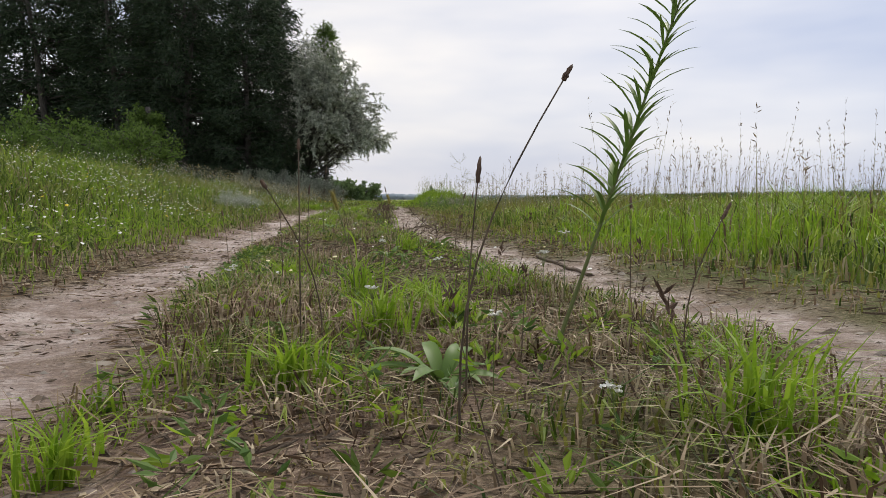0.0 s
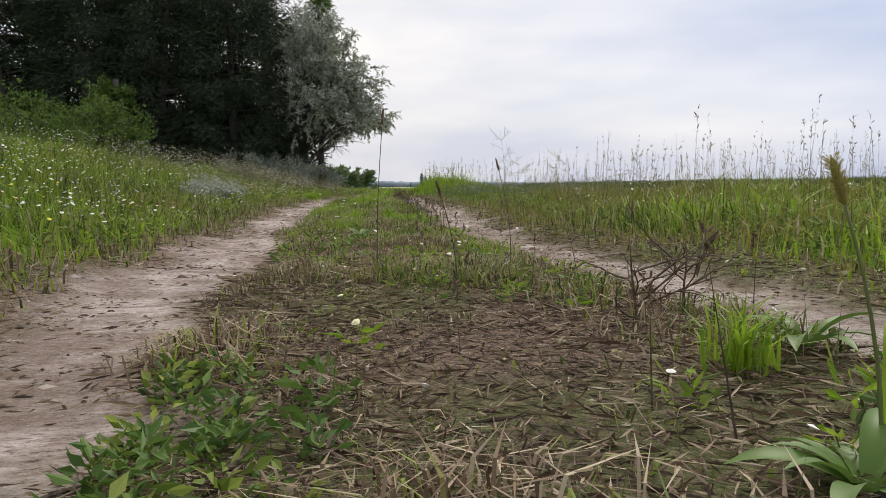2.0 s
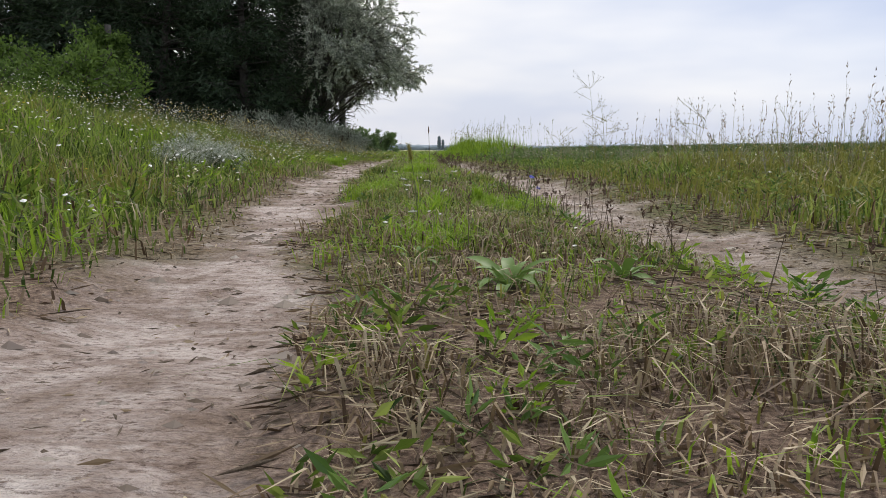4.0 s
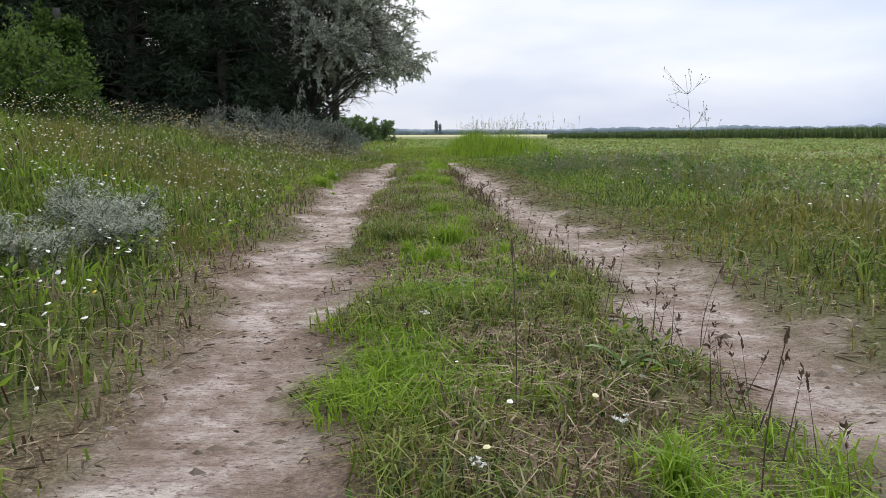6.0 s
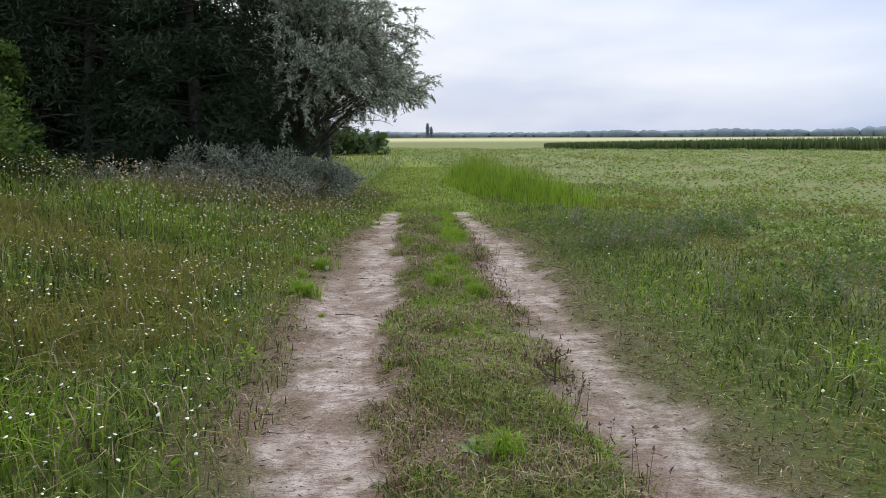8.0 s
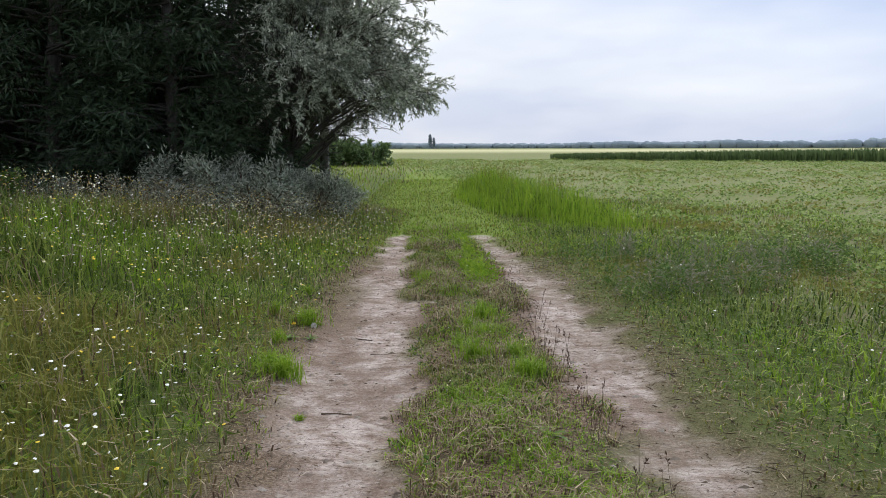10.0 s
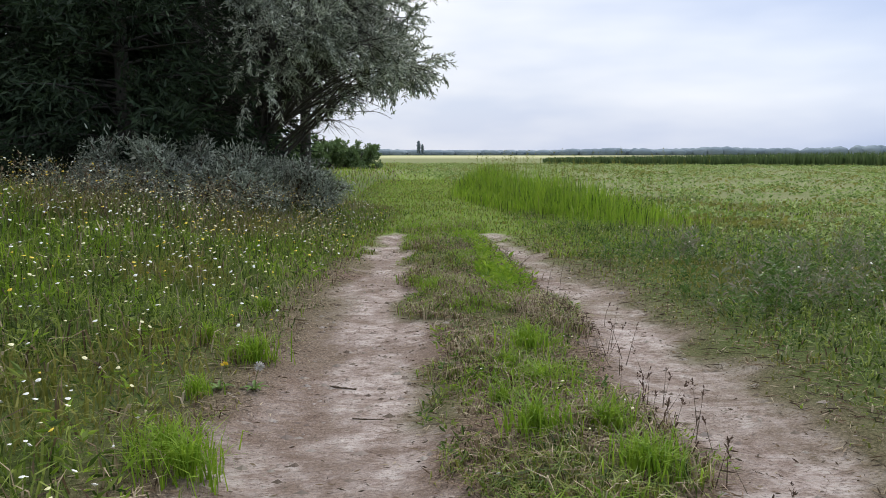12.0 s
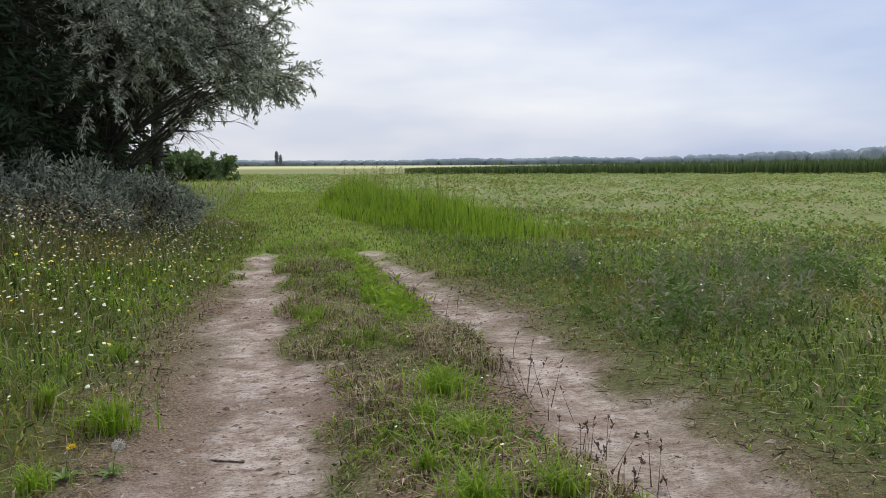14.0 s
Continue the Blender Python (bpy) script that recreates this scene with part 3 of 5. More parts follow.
poplar_trunk = tubes_mesh("trunk", POPLAR, HAZED_FOREST, 6)
for x, s in ((9.5, 1.1), (14.5, 0.85)):
    t = thing("poplar_tree", x, 1000, "slender poplar standing above the far forest, haze put into its colour", "tree", "far poplars", z=0)
    t.matrix_basis = t.matrix_basis @ Matrix.Scale(s, 4)
    part("trunk", poplar_trunk, t)
    part("crown", poplar_crown, t)

rng = np.random.default_rng(100)
n = 24000
rx = 18 + rng.uniform(0, 1, n) ** 1.4 * 150
ry = np.interp(rx, (14, 18, 40, 60, 160), (108, 103, 90, 80, 45)) + rng.uniform(0, 8, n)
rh = rng.uniform(0.8, 1.3, n) * np.interp(rx, (14, 20, 40, 80), (0.5, 0.8, 1.2, 1.8))
blades("reed_belt", np.stack([rx, ry, ground_z(rx, ry)], 1), rh, rng.uniform(0.10, 0.22, n), rng.uniform(0.05, 0.3, n), [REED], np.zeros(n, int),
       "dark green belt of reeds across the field", "reeds")


# ---- grass ----
def scatter(n, x0, x1, y0, y1):
    return rng.uniform(x0, x1, n), rng.uniform(y0, y1, n)


def lay(name, x, y, h, w, lean, mats, index, label, category):
    base = np.stack([x, y, ground_z(x, y) - 0.008], 1)
    return blades(name, base, h, w, lean, mats, index, label, category)


# strip between the ruts
rng = np.random.default_rng(200)
x, y = scatter(560000, -0.9, 4.0, -8.6, 23)
g = rut_masks(x, y)
inside = (x > left_rut(y)) & (x < right_rut(y)) & (g > -0.02)
patch = drift(x, y, 0.55, 41) * 0.65 + drift(x, y, 0.16, 42) * 0.35
dens = (0.5 + 0.5 * smooth(0.22, 0.5, patch)) * smooth(-0.02, 0.22, g) * np.interp(y, (-9, -3, 3, 18, 22.5), (0.9, 0.9, 1.0, 0.9, 0.15))
bare = smooth(-0.1, 0.4, y) * (1 - smooth(0.9, 1.5, y)) * smooth(0.7, 0.95, x)
dens = dens * (1 - 0.6 * bare)
worn = smooth(-5.3, -4.5, y) * (1 - smooth(-2.4, -1.4, y)) * smooth(1.25, 1.7, x + 0.6 * (drift(x, y, 0.4, 47) - 0.5))
dens = dens * (1 - 0.72 * worn)
keep = inside & (rng.uniform(0, 1, len(x)) < dens)
x, y, g, patch = x[keep], y[keep], g[keep], patch[keep]
n = len(x)
h = (0.035 + 0.095 * smooth(0.28, 0.7, patch)) * rng.uniform(0.5, 1.5, n) * np.interp(y, (-9, -2, 3, 12, 23), (0.95, 0.85, 1.0, 0.85, 1.1))
u = rng.uniform(0, 1, n)
dryness = np.interp(y, (0, 1.5, 8, 12), (0.74, 0.52, 0.56, 0.72)) - 0.5 * smooth(0.42, 0.66, drift(x, y, 0.5, 43)) + 0.10 * (1 - smooth(0, 4, y)) - 0.25 * smooth(18, 21.5, y)
idx = np.where(u < dryness, 1, np.where(drift(x, y, 0.8, 44) + 0.5 * smooth(17, 21, y) > 0.62, 2, np.where(rng.uniform(0, 1, n) < 0.3, 3, 0)))
h = h * (1 - 0.35 * smooth(-0.1, 0.4, y) * (1 - smooth(0.9, 1.5, y)))
lay("strip_grass", x, y, h, rng.uniform(0.0035, 0.010, n) * np.interp(y, (1, 6), (0.72, 1.0)), rng.uniform(0.4, 1.9, n), [GREEN, DRY, BRIGHT, OLIVEGRASS], idx, "short patchy grass between the two wheel ruts", "grass")

# dry litter lying flat on the strip and along the rut edges
x, y = scatter(130000, -1.6, 4.6, -8.6, 21)
x2, y2 = scatter(42000, 0.3, 3.4, -8.6, 3.0)
x, y = np.concatenate([x, x2]), np.concatenate([y, y2])
g = rut_masks(x, y)
keep = (rng.uniform(0, 1, len(x)) < np.where(g < -0.08, np.where(drift(x, y, 0.33, 96) > 0.52, 0.34, 0.07), np.where(g < 0.0, 0.5, np.where(g < 0.55, 0.85, 0.3))))
x, y = x[keep], y[keep]
n = len(x)
bed = rut_masks(x, y)
flat = np.stack([x, y, ground_z(x, y) + rng.uniform(0.001, 0.012, n)], 1)
az = rng.uniform(0, 6.28, n)
lw = np.stack([np.cos(az), np.sin(az), rng.normal(0, 0.1, n)], 1)
me = leaves_mesh("dry_litter", flat, lw, rng.uniform(0.02, 0.12, n) * np.where(bed < -0.02, 0.42, 1.0), rng.uniform(0.003, 0.009, n), [DRY, TWIG], (rng.uniform(0, 1, n) < 0.38).astype(int))
tagged(new("dry_litter", me), "dry straw and broken stems lying on the bare soil", "litter", kind="stuff")

# crumbled brown stems on the worn stretch
n = 30000
y = rng.uniform(-5.4, -1.2, n)
x = left_rut(y) + rng.uniform(0.25, 2.0, n)
keep = (rut_masks(x, y) > -0.02) & (rng.uniform(0, 1, n) < 0.25 + 0.75 * drift(x, y, 0.25, 48))
x, y = x[keep], y[keep]
n = len(x)
az = rng.uniform(0, 6.28, n)
me = leaves_mesh("crumbled_stems", np.stack([x, y, ground_z(x, y) + rng.uniform(0.001, 0.02, n)], 1), np.stack([np.cos(az), np.sin(az), rng.normal(0, 0.25, n)], 1),
                 rng.uniform(0.012, 0.06, n), rng.uniform(0.002, 0.007, n), [DRY, TWIG, HEAD], rng.integers(0, 3, n))
tagged(new("crumbled_stems", me), "crumbled brown stems and leaves on the worn soil of the strip", "litter", kind="stuff")

# verge towards the trees
rng = np.random.default_rng(210)
x, y = scatter(230000, -11, 1.6, -8.6, 27)
edge = left_rut(y) - left_half(y) - x
g = rut_masks(x, y)
thin = np.interp(edge, (0, 0.15, 1.0, 4, 10), (0.4, 1.0, 1.0, 0.7, 0.3))
seen = 1 - smooth(3.2, 7.0, edge) * (1 - smooth(2, 8, y)) * 0.7
keep = (edge > 0) & (g > 0) & (rng.uniform(0, 1, len(x)) < thin * seen * smooth(-11.2, -8, x + 3 * (drift(x, y, 1.5, 54) - 0.5)))
x, y, edge = x[keep], y[keep], edge[keep]
n = len(x)
h = np.interp(edge, (0, 0.25, 0.8, 1.8, 4, 8), (0.05, 0.10, 0.21, 0.34, 0.50, 0.62)) * rng.uniform(0.4, 1.35, n) * (0.45 + 0.75 * drift(x, y, 0.9, 51) + 0.45 * drift(x, y, 0.22, 53))
h *= np.interp(y, (-9, 0, 10, 16, 27), (1.05, 1.1, 1.0, 0.8, 0.85))
u = rng.uniform(0, 1, n)
dryness = np.interp(edge, (0, 0.35, 0.8, 3), (0.55, 0.36, 0.14, 0.10)) + 0.25 * smooth(17, 22, y) * smooth(0.2, 0.8, edge)
tone = drift(x, y, 1.1, 52)
idx = np.where(u < dryness, 1, np.where((tone > 0.62) & (rng.uniform(0, 1, n) < 0.5), 2, np.where(tone < 0.30, 3, 0)))
lay("verge_grass", x, y, h, rng.uniform(0.004, 0.012, n) * np.interp(edge, (0, 1, 4), (1.0, 1.35, 2.0)), rng.uniform(0.2, 1.35, n), [GREEN, DRY, BRIGHT, OLIVEGRASS], idx, "meadow grass on the verge beside the wood, taller away from the rut", "grass")

# verge towards the field
rng = np.random.default_rng(220)
x, y = scatter(160000, 1.2, 11.0, -8.6, 30)
edge = x - right_rut(y) - right_half(y)
g = rut_masks(x, y)
thin = np.interp(edge, (0, 0.1, 0.5, 0.9, 3, 8), (0.6, 1.0, 1.0, 1.0, 0.6, 0.3))
keep = (edge > 0) & (g > 0) & (rng.uniform(0, 1, len(x)) < thin * (1 - smooth(8, 11.2, x + 3 * (drift(x, y, 1.5, 64) - 0.5)))) & ~((y > 20) & (x < 1.9))
x, y, edge = x[keep], y[keep], edge[keep]
n = len(x)
early = 1 - smooth(5, 11, y)
h = np.interp(edge, (0, 0.3, 0.8, 1.6, 3, 6), (0.03, 0.045, 0.08, 0.16, 0.15, 0.11)) * (1 - early) + np.interp(edge, (0, 0.3, 0.8, 1.6, 3, 8), (0.05, 0.08, 0.20, 0.33, 0.40, 0.40)) * early
h *= rng.uniform(0.5, 1.3, n) * (0.45 + 0.75 * drift(x, y, 0.8, 61) + 0.45 * drift(x, y, 0.22, 63))
u = rng.uniform(0, 1, n)
tone = drift(x, y, 1.4, 62)
idx = np.where(u < np.interp(edge, (0, 0.4, 0.65, 1.0), (0.42, 0.28, 0.16, 0.08)), 1, np.where((edge < 0.6) & (u < 0.7), 3, np.where((tone > 0.5) & (rng.uniform(0, 1, n) < np.interp(y, (7, 12), (1.0, 0.55))), 2, np.where(tone < 0.32, 3, 0))))
lay("field_verge_grass", x, y, h, rng.uniform(0.004, 0.012, n) * np.interp(edge, (0, 1, 4), (1.0, 1.4, 2.2)), rng.uniform(0.2, 1.0, n) * np.interp(y, (3, 8), (1.0, 1.7)), [GREEN, DRY, BRIGHT, OLIVEGRASS], idx, "green meadow grass between the rut and the field", "grass")

# tall bright stand of grass beside the lane
rng = np.random.default_rng(230)
n = 11000
s = rng.uniform(0, 1, n)
y = 21.5 + s * 14 + rng.normal(0, 0.5, n)
x = np.interp(y, (20, 22, 25, 30, 36), (3.6, 3.3, 2.4, 2.0, 1.7)) + np.abs(rng.normal(0, 1, n)) * np.interp(y, (20, 26, 36), (1.3, 1.0, 0.8)) - np.abs(rng.normal(0, 0.22, n)) + (drift(y, y * 0, 1.6, 73) - 0.5) * 0.9
h = np.interp(y, (20, 23, 25, 36), (0.25, 0.5, 0.95, 1.05)) * rng.uniform(0.25, 1.2, n) * np.interp(x - np.interp(y, (22, 36), (3.0, 1.7)), (-0.4, 0.15, 0.7, 2.2), (0.3, 0.7, 1.0, 0.4))
lay("tall_grass_stand", x, y, h, rng.uniform(0.010, 0.022, n), rng.uniform(0.05, 0.4, n), [BRIGHT, GREEN], (rng.uniform(0, 1, n) < 0.2).astype(int), "tall fresh green stand of grass beside the lane", "grass")

# mown green lane where the ruts end
n = 30000
x, y = rng.uniform(-1.6, 3.0, n), 18.5 + rng.uniform(0, 1, n) ** 1.25 * 28
keep = (rut_masks(x, y) > 0.05) | (y > 21.8)
x, y = x[keep], y[keep]
n = len(x)
lay("lane_grass", x, y, rng.uniform(0.03, 0.10, n), rng.uniform(0.010, 0.022, n), rng.uniform(0.4, 1.4, n), [BRIGHT, GREEN, OLIVEGRASS], rng.integers(0, 3, n), "short trodden green grass on the lane", "grass")

# rougher grass farther along both sides of the lane
rng = np.random.default_rng(236)
n = 24000
y = 25 + rng.uniform(0, 1, n) ** 1.5 * 90
x = rng.uniform(-1, 1, n) * (5 + y * 0.16) - 4.0 - y * 0.03
keep = ~((x > -1.4) & (y < 40)) & (x < 3 + 0.05 * y)
x, y = x[keep], y[keep]
n = len(x)
far = np.interp(y, (25, 115), (1.0, 3.2))
lay("far_verge_grass", x, y, rng.uniform(0.10, 0.34, n) * np.interp(x, (-4, -1.5, 2), (1.2, 0.8, 0.5)), rng.uniform(0.012, 0.026, n) * far, rng.uniform(0.2, 1.0, n), [GREEN, BRIGHT, OLIVEGRASS, DRY],
    rng.choice(4, n, p=[0.35, 0.35, 0.22, 0.08]), "rough green grass along the far lane", "grass")

# low broad-leaved crop on the field
rng = np.random.default_rng(240)
n = 7200
cy = 5 + rng.uniform(0, 1, n) ** 1.55 * 100
cx = np.interp(cy, (5, 18, 36, 46, 105), (5.0, 4.8, 3.4, 1.6, -6.0)) + rng.uniform(0, 1, n) ** 1.1 * (8 + cy * 0.95)
worn = smooth(0.60, 0.72, drift(cx, cy, 3.4, 72) * 0.7 + drift(cx, cy, 0.9, 71) * 0.3)
keep = rng.uniform(0, 1, n) < (1 - 0.9 * worn) * smooth(5, 11, cy + 3 * (drift(cx, cy, 1.5, 75) - 0.5))
cx, cy = cx[keep], cy[keep]
per = 26
wide = np.repeat(rng.uniform(0.16, 0.34, len(cx)) * np.interp(cy, (6, 20, 50, 105), (0.75, 1.0, 1.7, 2.6)), per)
tall = np.repeat(rng.uniform(0.07, 0.20, len(cx)) * np.interp(cy, (6, 20, 105), (0.9, 1.0, 1.3)), per)
x0, y0 = np.repeat(cx, per), np.repeat(cy, per)
n = len(x0)
az, r = rng.uniform(0, 6.28, n), np.sqrt(rng.uniform(0, 1, n))
x, y = x0 + np.cos(az) * r * wide * 1.35, y0 + np.sin(az) * r * wide
at = np.stack([x, y, ground_z(x, y) + 0.02 + tall * (1 - r * r) * rng.uniform(0.75, 1.05, n)], 1)
size = (0.035 + wide * 0.13) * rng.uniform(0.7, 1.6, n)
hue = np.repeat(rng.uniform(0, 1, len(cx)) < 0.12 + 0.4 * (drift(cx, cy, 2.6, 74) > 0.60), per).astype(int)
me = leaves_mesh("field_crop", at, np.stack([np.cos(az) * (0.4 + r), np.sin(az) * (0.4 + r), rng.uniform(0.1, 0.8, n) - 0.5 * r], 1), size, size * rng.uniform(0.45, 0.75, n), [CROP, OLIVEGRASS], hue)
tagged(new("field_crop", me), "low patchy green crop covering the open field", "crop", kind="stuff")


# ---- weeds and flowers in numbers ----
def clumps(name, x, y, per, reach, wide, rise, mats, label, category):
    """Low leafy weeds: leaves fanning out of many small crowns."""
    cx, cy = np.repeat(x, per), np.repeat(y, per)
    n = len(cx)
    size = np.repeat(rng.uniform(0.6, 1.5, len(x)), per)
    az = rng.uniform(0, 6.28, n)
    out = np.stack([np.cos(az), np.sin(az), np.zeros(n)], 1)
    at = np.stack([cx, cy, ground_z(cx, cy)], 1) + out * (rng.uniform(0, 0.03, n) * size)[:, None] + np.array([0, 0, 1.0]) * (rng.uniform(0, rise, n) * size)[:, None]
    way = out + np.array([0, 0, 1.0]) * rng.uniform(0.0, 1.1, n)[:, None]
    me = leaves_mesh(name, at, way, reach * size * rng.uniform(0.6, 1.3, n), wide * size * rng.uniform(0.7, 1.3, n), mats, np.repeat(rng.integers(0, len(mats), len(x)), per))
    return tagged(new(name, me), label, category, kind="stuff")


rng = np.random.default_rng(300)
x, y = scatter(9000, -0.9, 4.0, -8.4, 22)
g = rut_masks(x, y)
keep = (x > left_rut(y)) & (x < right_rut(y)) & (g > 0.03) & (rng.uniform(0, 1, len(x)) < smooth(0.35, 0.62, drift(x, y, 0.45, 81)))
clumps("strip_weeds", x[keep], y[keep], 12, 0.034, 0.009, 0.05, [BROAD, GREEN, BRIGHT], "low leafy weeds among the grass of the middle strip", "weeds")
y = rng.uniform(-5.4, -3.0, 150)
x = left_rut(y) + left_half(y) + 0.02 + np.abs(rng.normal(0, 0.16, 150))
clumps("leafy_edge_weeds", x, y, 22, 0.022, 0.010, 0.05, [BROAD, GREEN, BROAD], "lush dark green leafy weeds along the rut edge", "weeds")
x = 0.84 + rng.normal(0, 0.09, 170)
y = np.concatenate([rng.uniform(15.9, 17.3, 110), rng.uniform(17.3, 21, 60)])
clumps("bright_weeds", x, y, 14, 0.06, 0.018, 0.10, [BRIGHT], "fresh bright green leafy weeds along the strip", "weeds")
x, y = scatter(4800, -6, 0.4, -6, 23)
keep = (left_rut(y) - left_half(y) - x > 0.25)
clumps("verge_weeds", x[keep], y[keep], 9, 0.055, 0.013, 0.14, [GREEN, GREEN, BRIGHT], "leafy weeds in the verge beside the wood", "weeds")
x, y = scatter(8500, 1.8, 8, -2, 22)
keep = (x - right_rut(y) - right_half(y) > 0.45 + 0.3 * (drift(x, y, 0.5, 84) - 0.5)) & (rng.uniform(0, 1, len(x)) < 0.4 + 0.6 * (drift(x, y, 1.0, 82) > 0.45))
clumps("field_verge_weeds", x[keep], y[keep], 12, 0.030, 0.010, 0.12, [BROAD, GREEN, GREEN], "leafy weeds along the field side of the track", "weeds")

x, y = scatter(1500, 1.9, 6.5, 11.5, 18.5)
keep = (x - right_rut(y) - right_half(y) > 0.45) & (rng.uniform(0, 1, len(x)) < smooth(0.42, 0.6, drift(x, y, 1.3, 83)))
clumps("dusky_weeds", x[keep], y[keep], 34, 0.05, 0.013, 0.24, [BROAD, GREYWEED, BROAD], "dusky blue-green weeds standing in patches by the field", "weeds")


def stalks(name, x, y, h, lean, thick, head, mats, label, category, per=10, head_len=0.03, head_wid=0.006):
    """Thin upright stems that carry small heads: spike (along the top) or spray (branching)."""
    n = len(x)
    az = rng.uniform(0, 6.28, n)
    base = np.stack([x, y, ground_z(x, y) - 0.01], 1)
    lift = np.stack([np.cos(az) * lean, np.sin(az) * lean, np.ones(n)], 1)
    tip = base + lift * h[:, None]
    a = np.stack([np.cos(az + 1.2), np.sin(az + 1.2), np.zeros(n)], 1) * (thick / 2)
    b = np.stack([np.cos(az + 2.8), np.sin(az + 2.8), np.zeros(n)], 1) * (thick / 2)
    v = np.stack([base + a, base + b, base - a - b, tip], 1).reshape(-1, 3)
    o = np.arange(n)[:, None] * 4
    loops = (o + np.array([0, 1, 3, 1, 2, 3, 2, 0, 3])).ravel()
    k = np.repeat(np.arange(n), per)
    f = rng.uniform(1 - head, 1.0, len(k))
    at = base[k] + lift[k] * (h[k] * f)[:, None]
    way = rng.normal(0, 0.5, (len(k), 3)) + np.array([0, 0, 0.9])
    hm = leaves_mesh(name, at, way, head_len * rng.uniform(0.6, 1.4, len(k)), head_wid * rng.uniform(0.7, 1.4, len(k)), mats)
    hv = np.empty(len(hm.vertices) * 3, np.float32)
    hm.vertices.foreach_get("co", hv)
    hl = np.empty(len(hm.loops), np.int32)
    hm.loops.foreach_get("vertex_index", hl)
    allv = np.concatenate([v, hv.reshape(-1, 3)])
    alll = np.concatenate([loops, hl + len(v)])
    index = np.concatenate([np.zeros(3 * n, int), np.ones(len(hl) // 3, int)])
    me = mesh_of(name, allv, alll, np.full(len(alll) // 3, 3), mats, index)
    bpy.data.meshes.remove(hm)
    return tagged(new(name, me), label, category, kind="stuff")


rng = np.random.default_rng(310)
x, y = scatter(2600, 3.1, 13, -5, 16)
keep = rng.uniform(0, 1, len(x)) < np.interp(x - right_rut(y), (0.6, 1.5, 3), (0.1, 0.7, 1.0)) * np.interp(y, (-5, 6, 9, 16), (1, 1, 0.45, 0.12))
x, y = x[keep], y[keep]
stalks("meadow_seed_stalks", x, y, rng.uniform(0.42, 1.02, len(x)) * np.interp(y, (2, 6, 12), (1.0, 0.85, 0.7)), rng.uniform(0.02, 0.2, len(x)), 0.005, 0.3, [OLIVEGRASS, DRY],
       "thin pale seed stalks standing above the meadow grass", "grass", 12, 0.03, 0.006)
x, y = scatter(420, 0.0, 3.4, -7.5, 21)
g = rut_masks(x, y)
keep = (g > 0.06) & (x > left_rut(y) + 0.1) & (x < right_rut(y) + 0.8)
keep &= ((y > 3) | (np.abs(x - np.interp(y, (-8, -4, 0, 3), (2.25, 1.5, 0.8, 0.7))) > 0.25))
x, y = x[keep], y[keep]
stalks("strip_seed_stalks", x, y, rng.uniform(0.14, 0.34, len(x)) * np.interp(y, (-8, 3, 12), (1.0, 0.8, 0.65)), rng.uniform(0.05, 0.45, len(x)), 0.004, 0.16, [TWIG, HEAD],
       "thin dark stalks with small brown seed heads", "weeds", 9, 0.018, 0.006)
y = rng.uniform(1.0, 15, 190)
x = right_rut(y) - right_half(y) - rng.uniform(-0.05, 0.22, len(y))
stalks("rut_edge_stalks", x, y, rng.uniform(0.12, 0.27, len(x)), rng.uniform(0.1, 0.6, len(x)), 0.005, 0.2, [TWIG, HEAD], "thin dark seed stalks leaning over the rut edge", "weeds", 9, 0.02, 0.007)
x, y = scatter(1500, -10, -1.2, 15.5, 23.0)
keep = (left_rut(y) - x > 1.6) & (rng.uniform(0, 1, len(x)) < smooth(15.5, 19, y))
x, y = x[keep], y[keep]
stalks("woodside_stalks", x, y, rng.uniform(0.35, 0.9, len(x)), rng.uniform(0.05, 0.5, len(x)), 0.004, 0.45, [GREYWEED, DRY], "pale dry weed stalks in front of the trees", "weeds", 8, 0.04, 0.012)
x, y = scatter(360, 2.5, 6.0, 11, 19)
keep = rng.uniform(0, 1, len(x)) < smooth(0.4, 0.6, drift(x, y, 1.3, 83)) * np.interp(x - right_rut(y), (0.9, 1.4, 3, 4.4), (0, 1, 1, 0.2))
x, y = x[keep], y[keep]
stalks("greyish_weeds", x, y, rng.uniform(0.28, 0.5, len(x)), rng.uniform(0.05, 0.45, len(x)), 0.005, 0.75, [GREYWEED, GREYWEED], "grey-mauve bushy weeds at the field edge", "weeds", 30, 0.045, 0.007)
x, y = scatter(150, 3.5, 5.5, 4, 13)
stalks("greyish_weeds", x, y, rng.uniform(0.28, 0.5, len(x)), rng.uniform(0.05, 0.45, len(x)), 0.005, 0.75, [GREYWEED, GREYWEED], "grey-mauve bushy weeds at the field edge", "weeds", 30, 0.045, 0.007)
x, y = scatter(420, 1.8, 5.5, 20.5, 36)
keep = np.abs(x - np.interp(y, (20, 22, 25, 30, 36), (3.8, 3.6, 2.8, 2.4, 2.1))) < 1.0
x, y = x[keep], y[keep]
stalks("tall_grass_ears", x, y, rng.uniform(0.85, 1.3, len(x)), rng.uniform(0.02, 0.12, len(x)), 0.007, 0.2, [BRIGHT, OLIVEGRASS], "ears rising over the tall green stand of grass", "grass", 8, 0.05, 0.012)


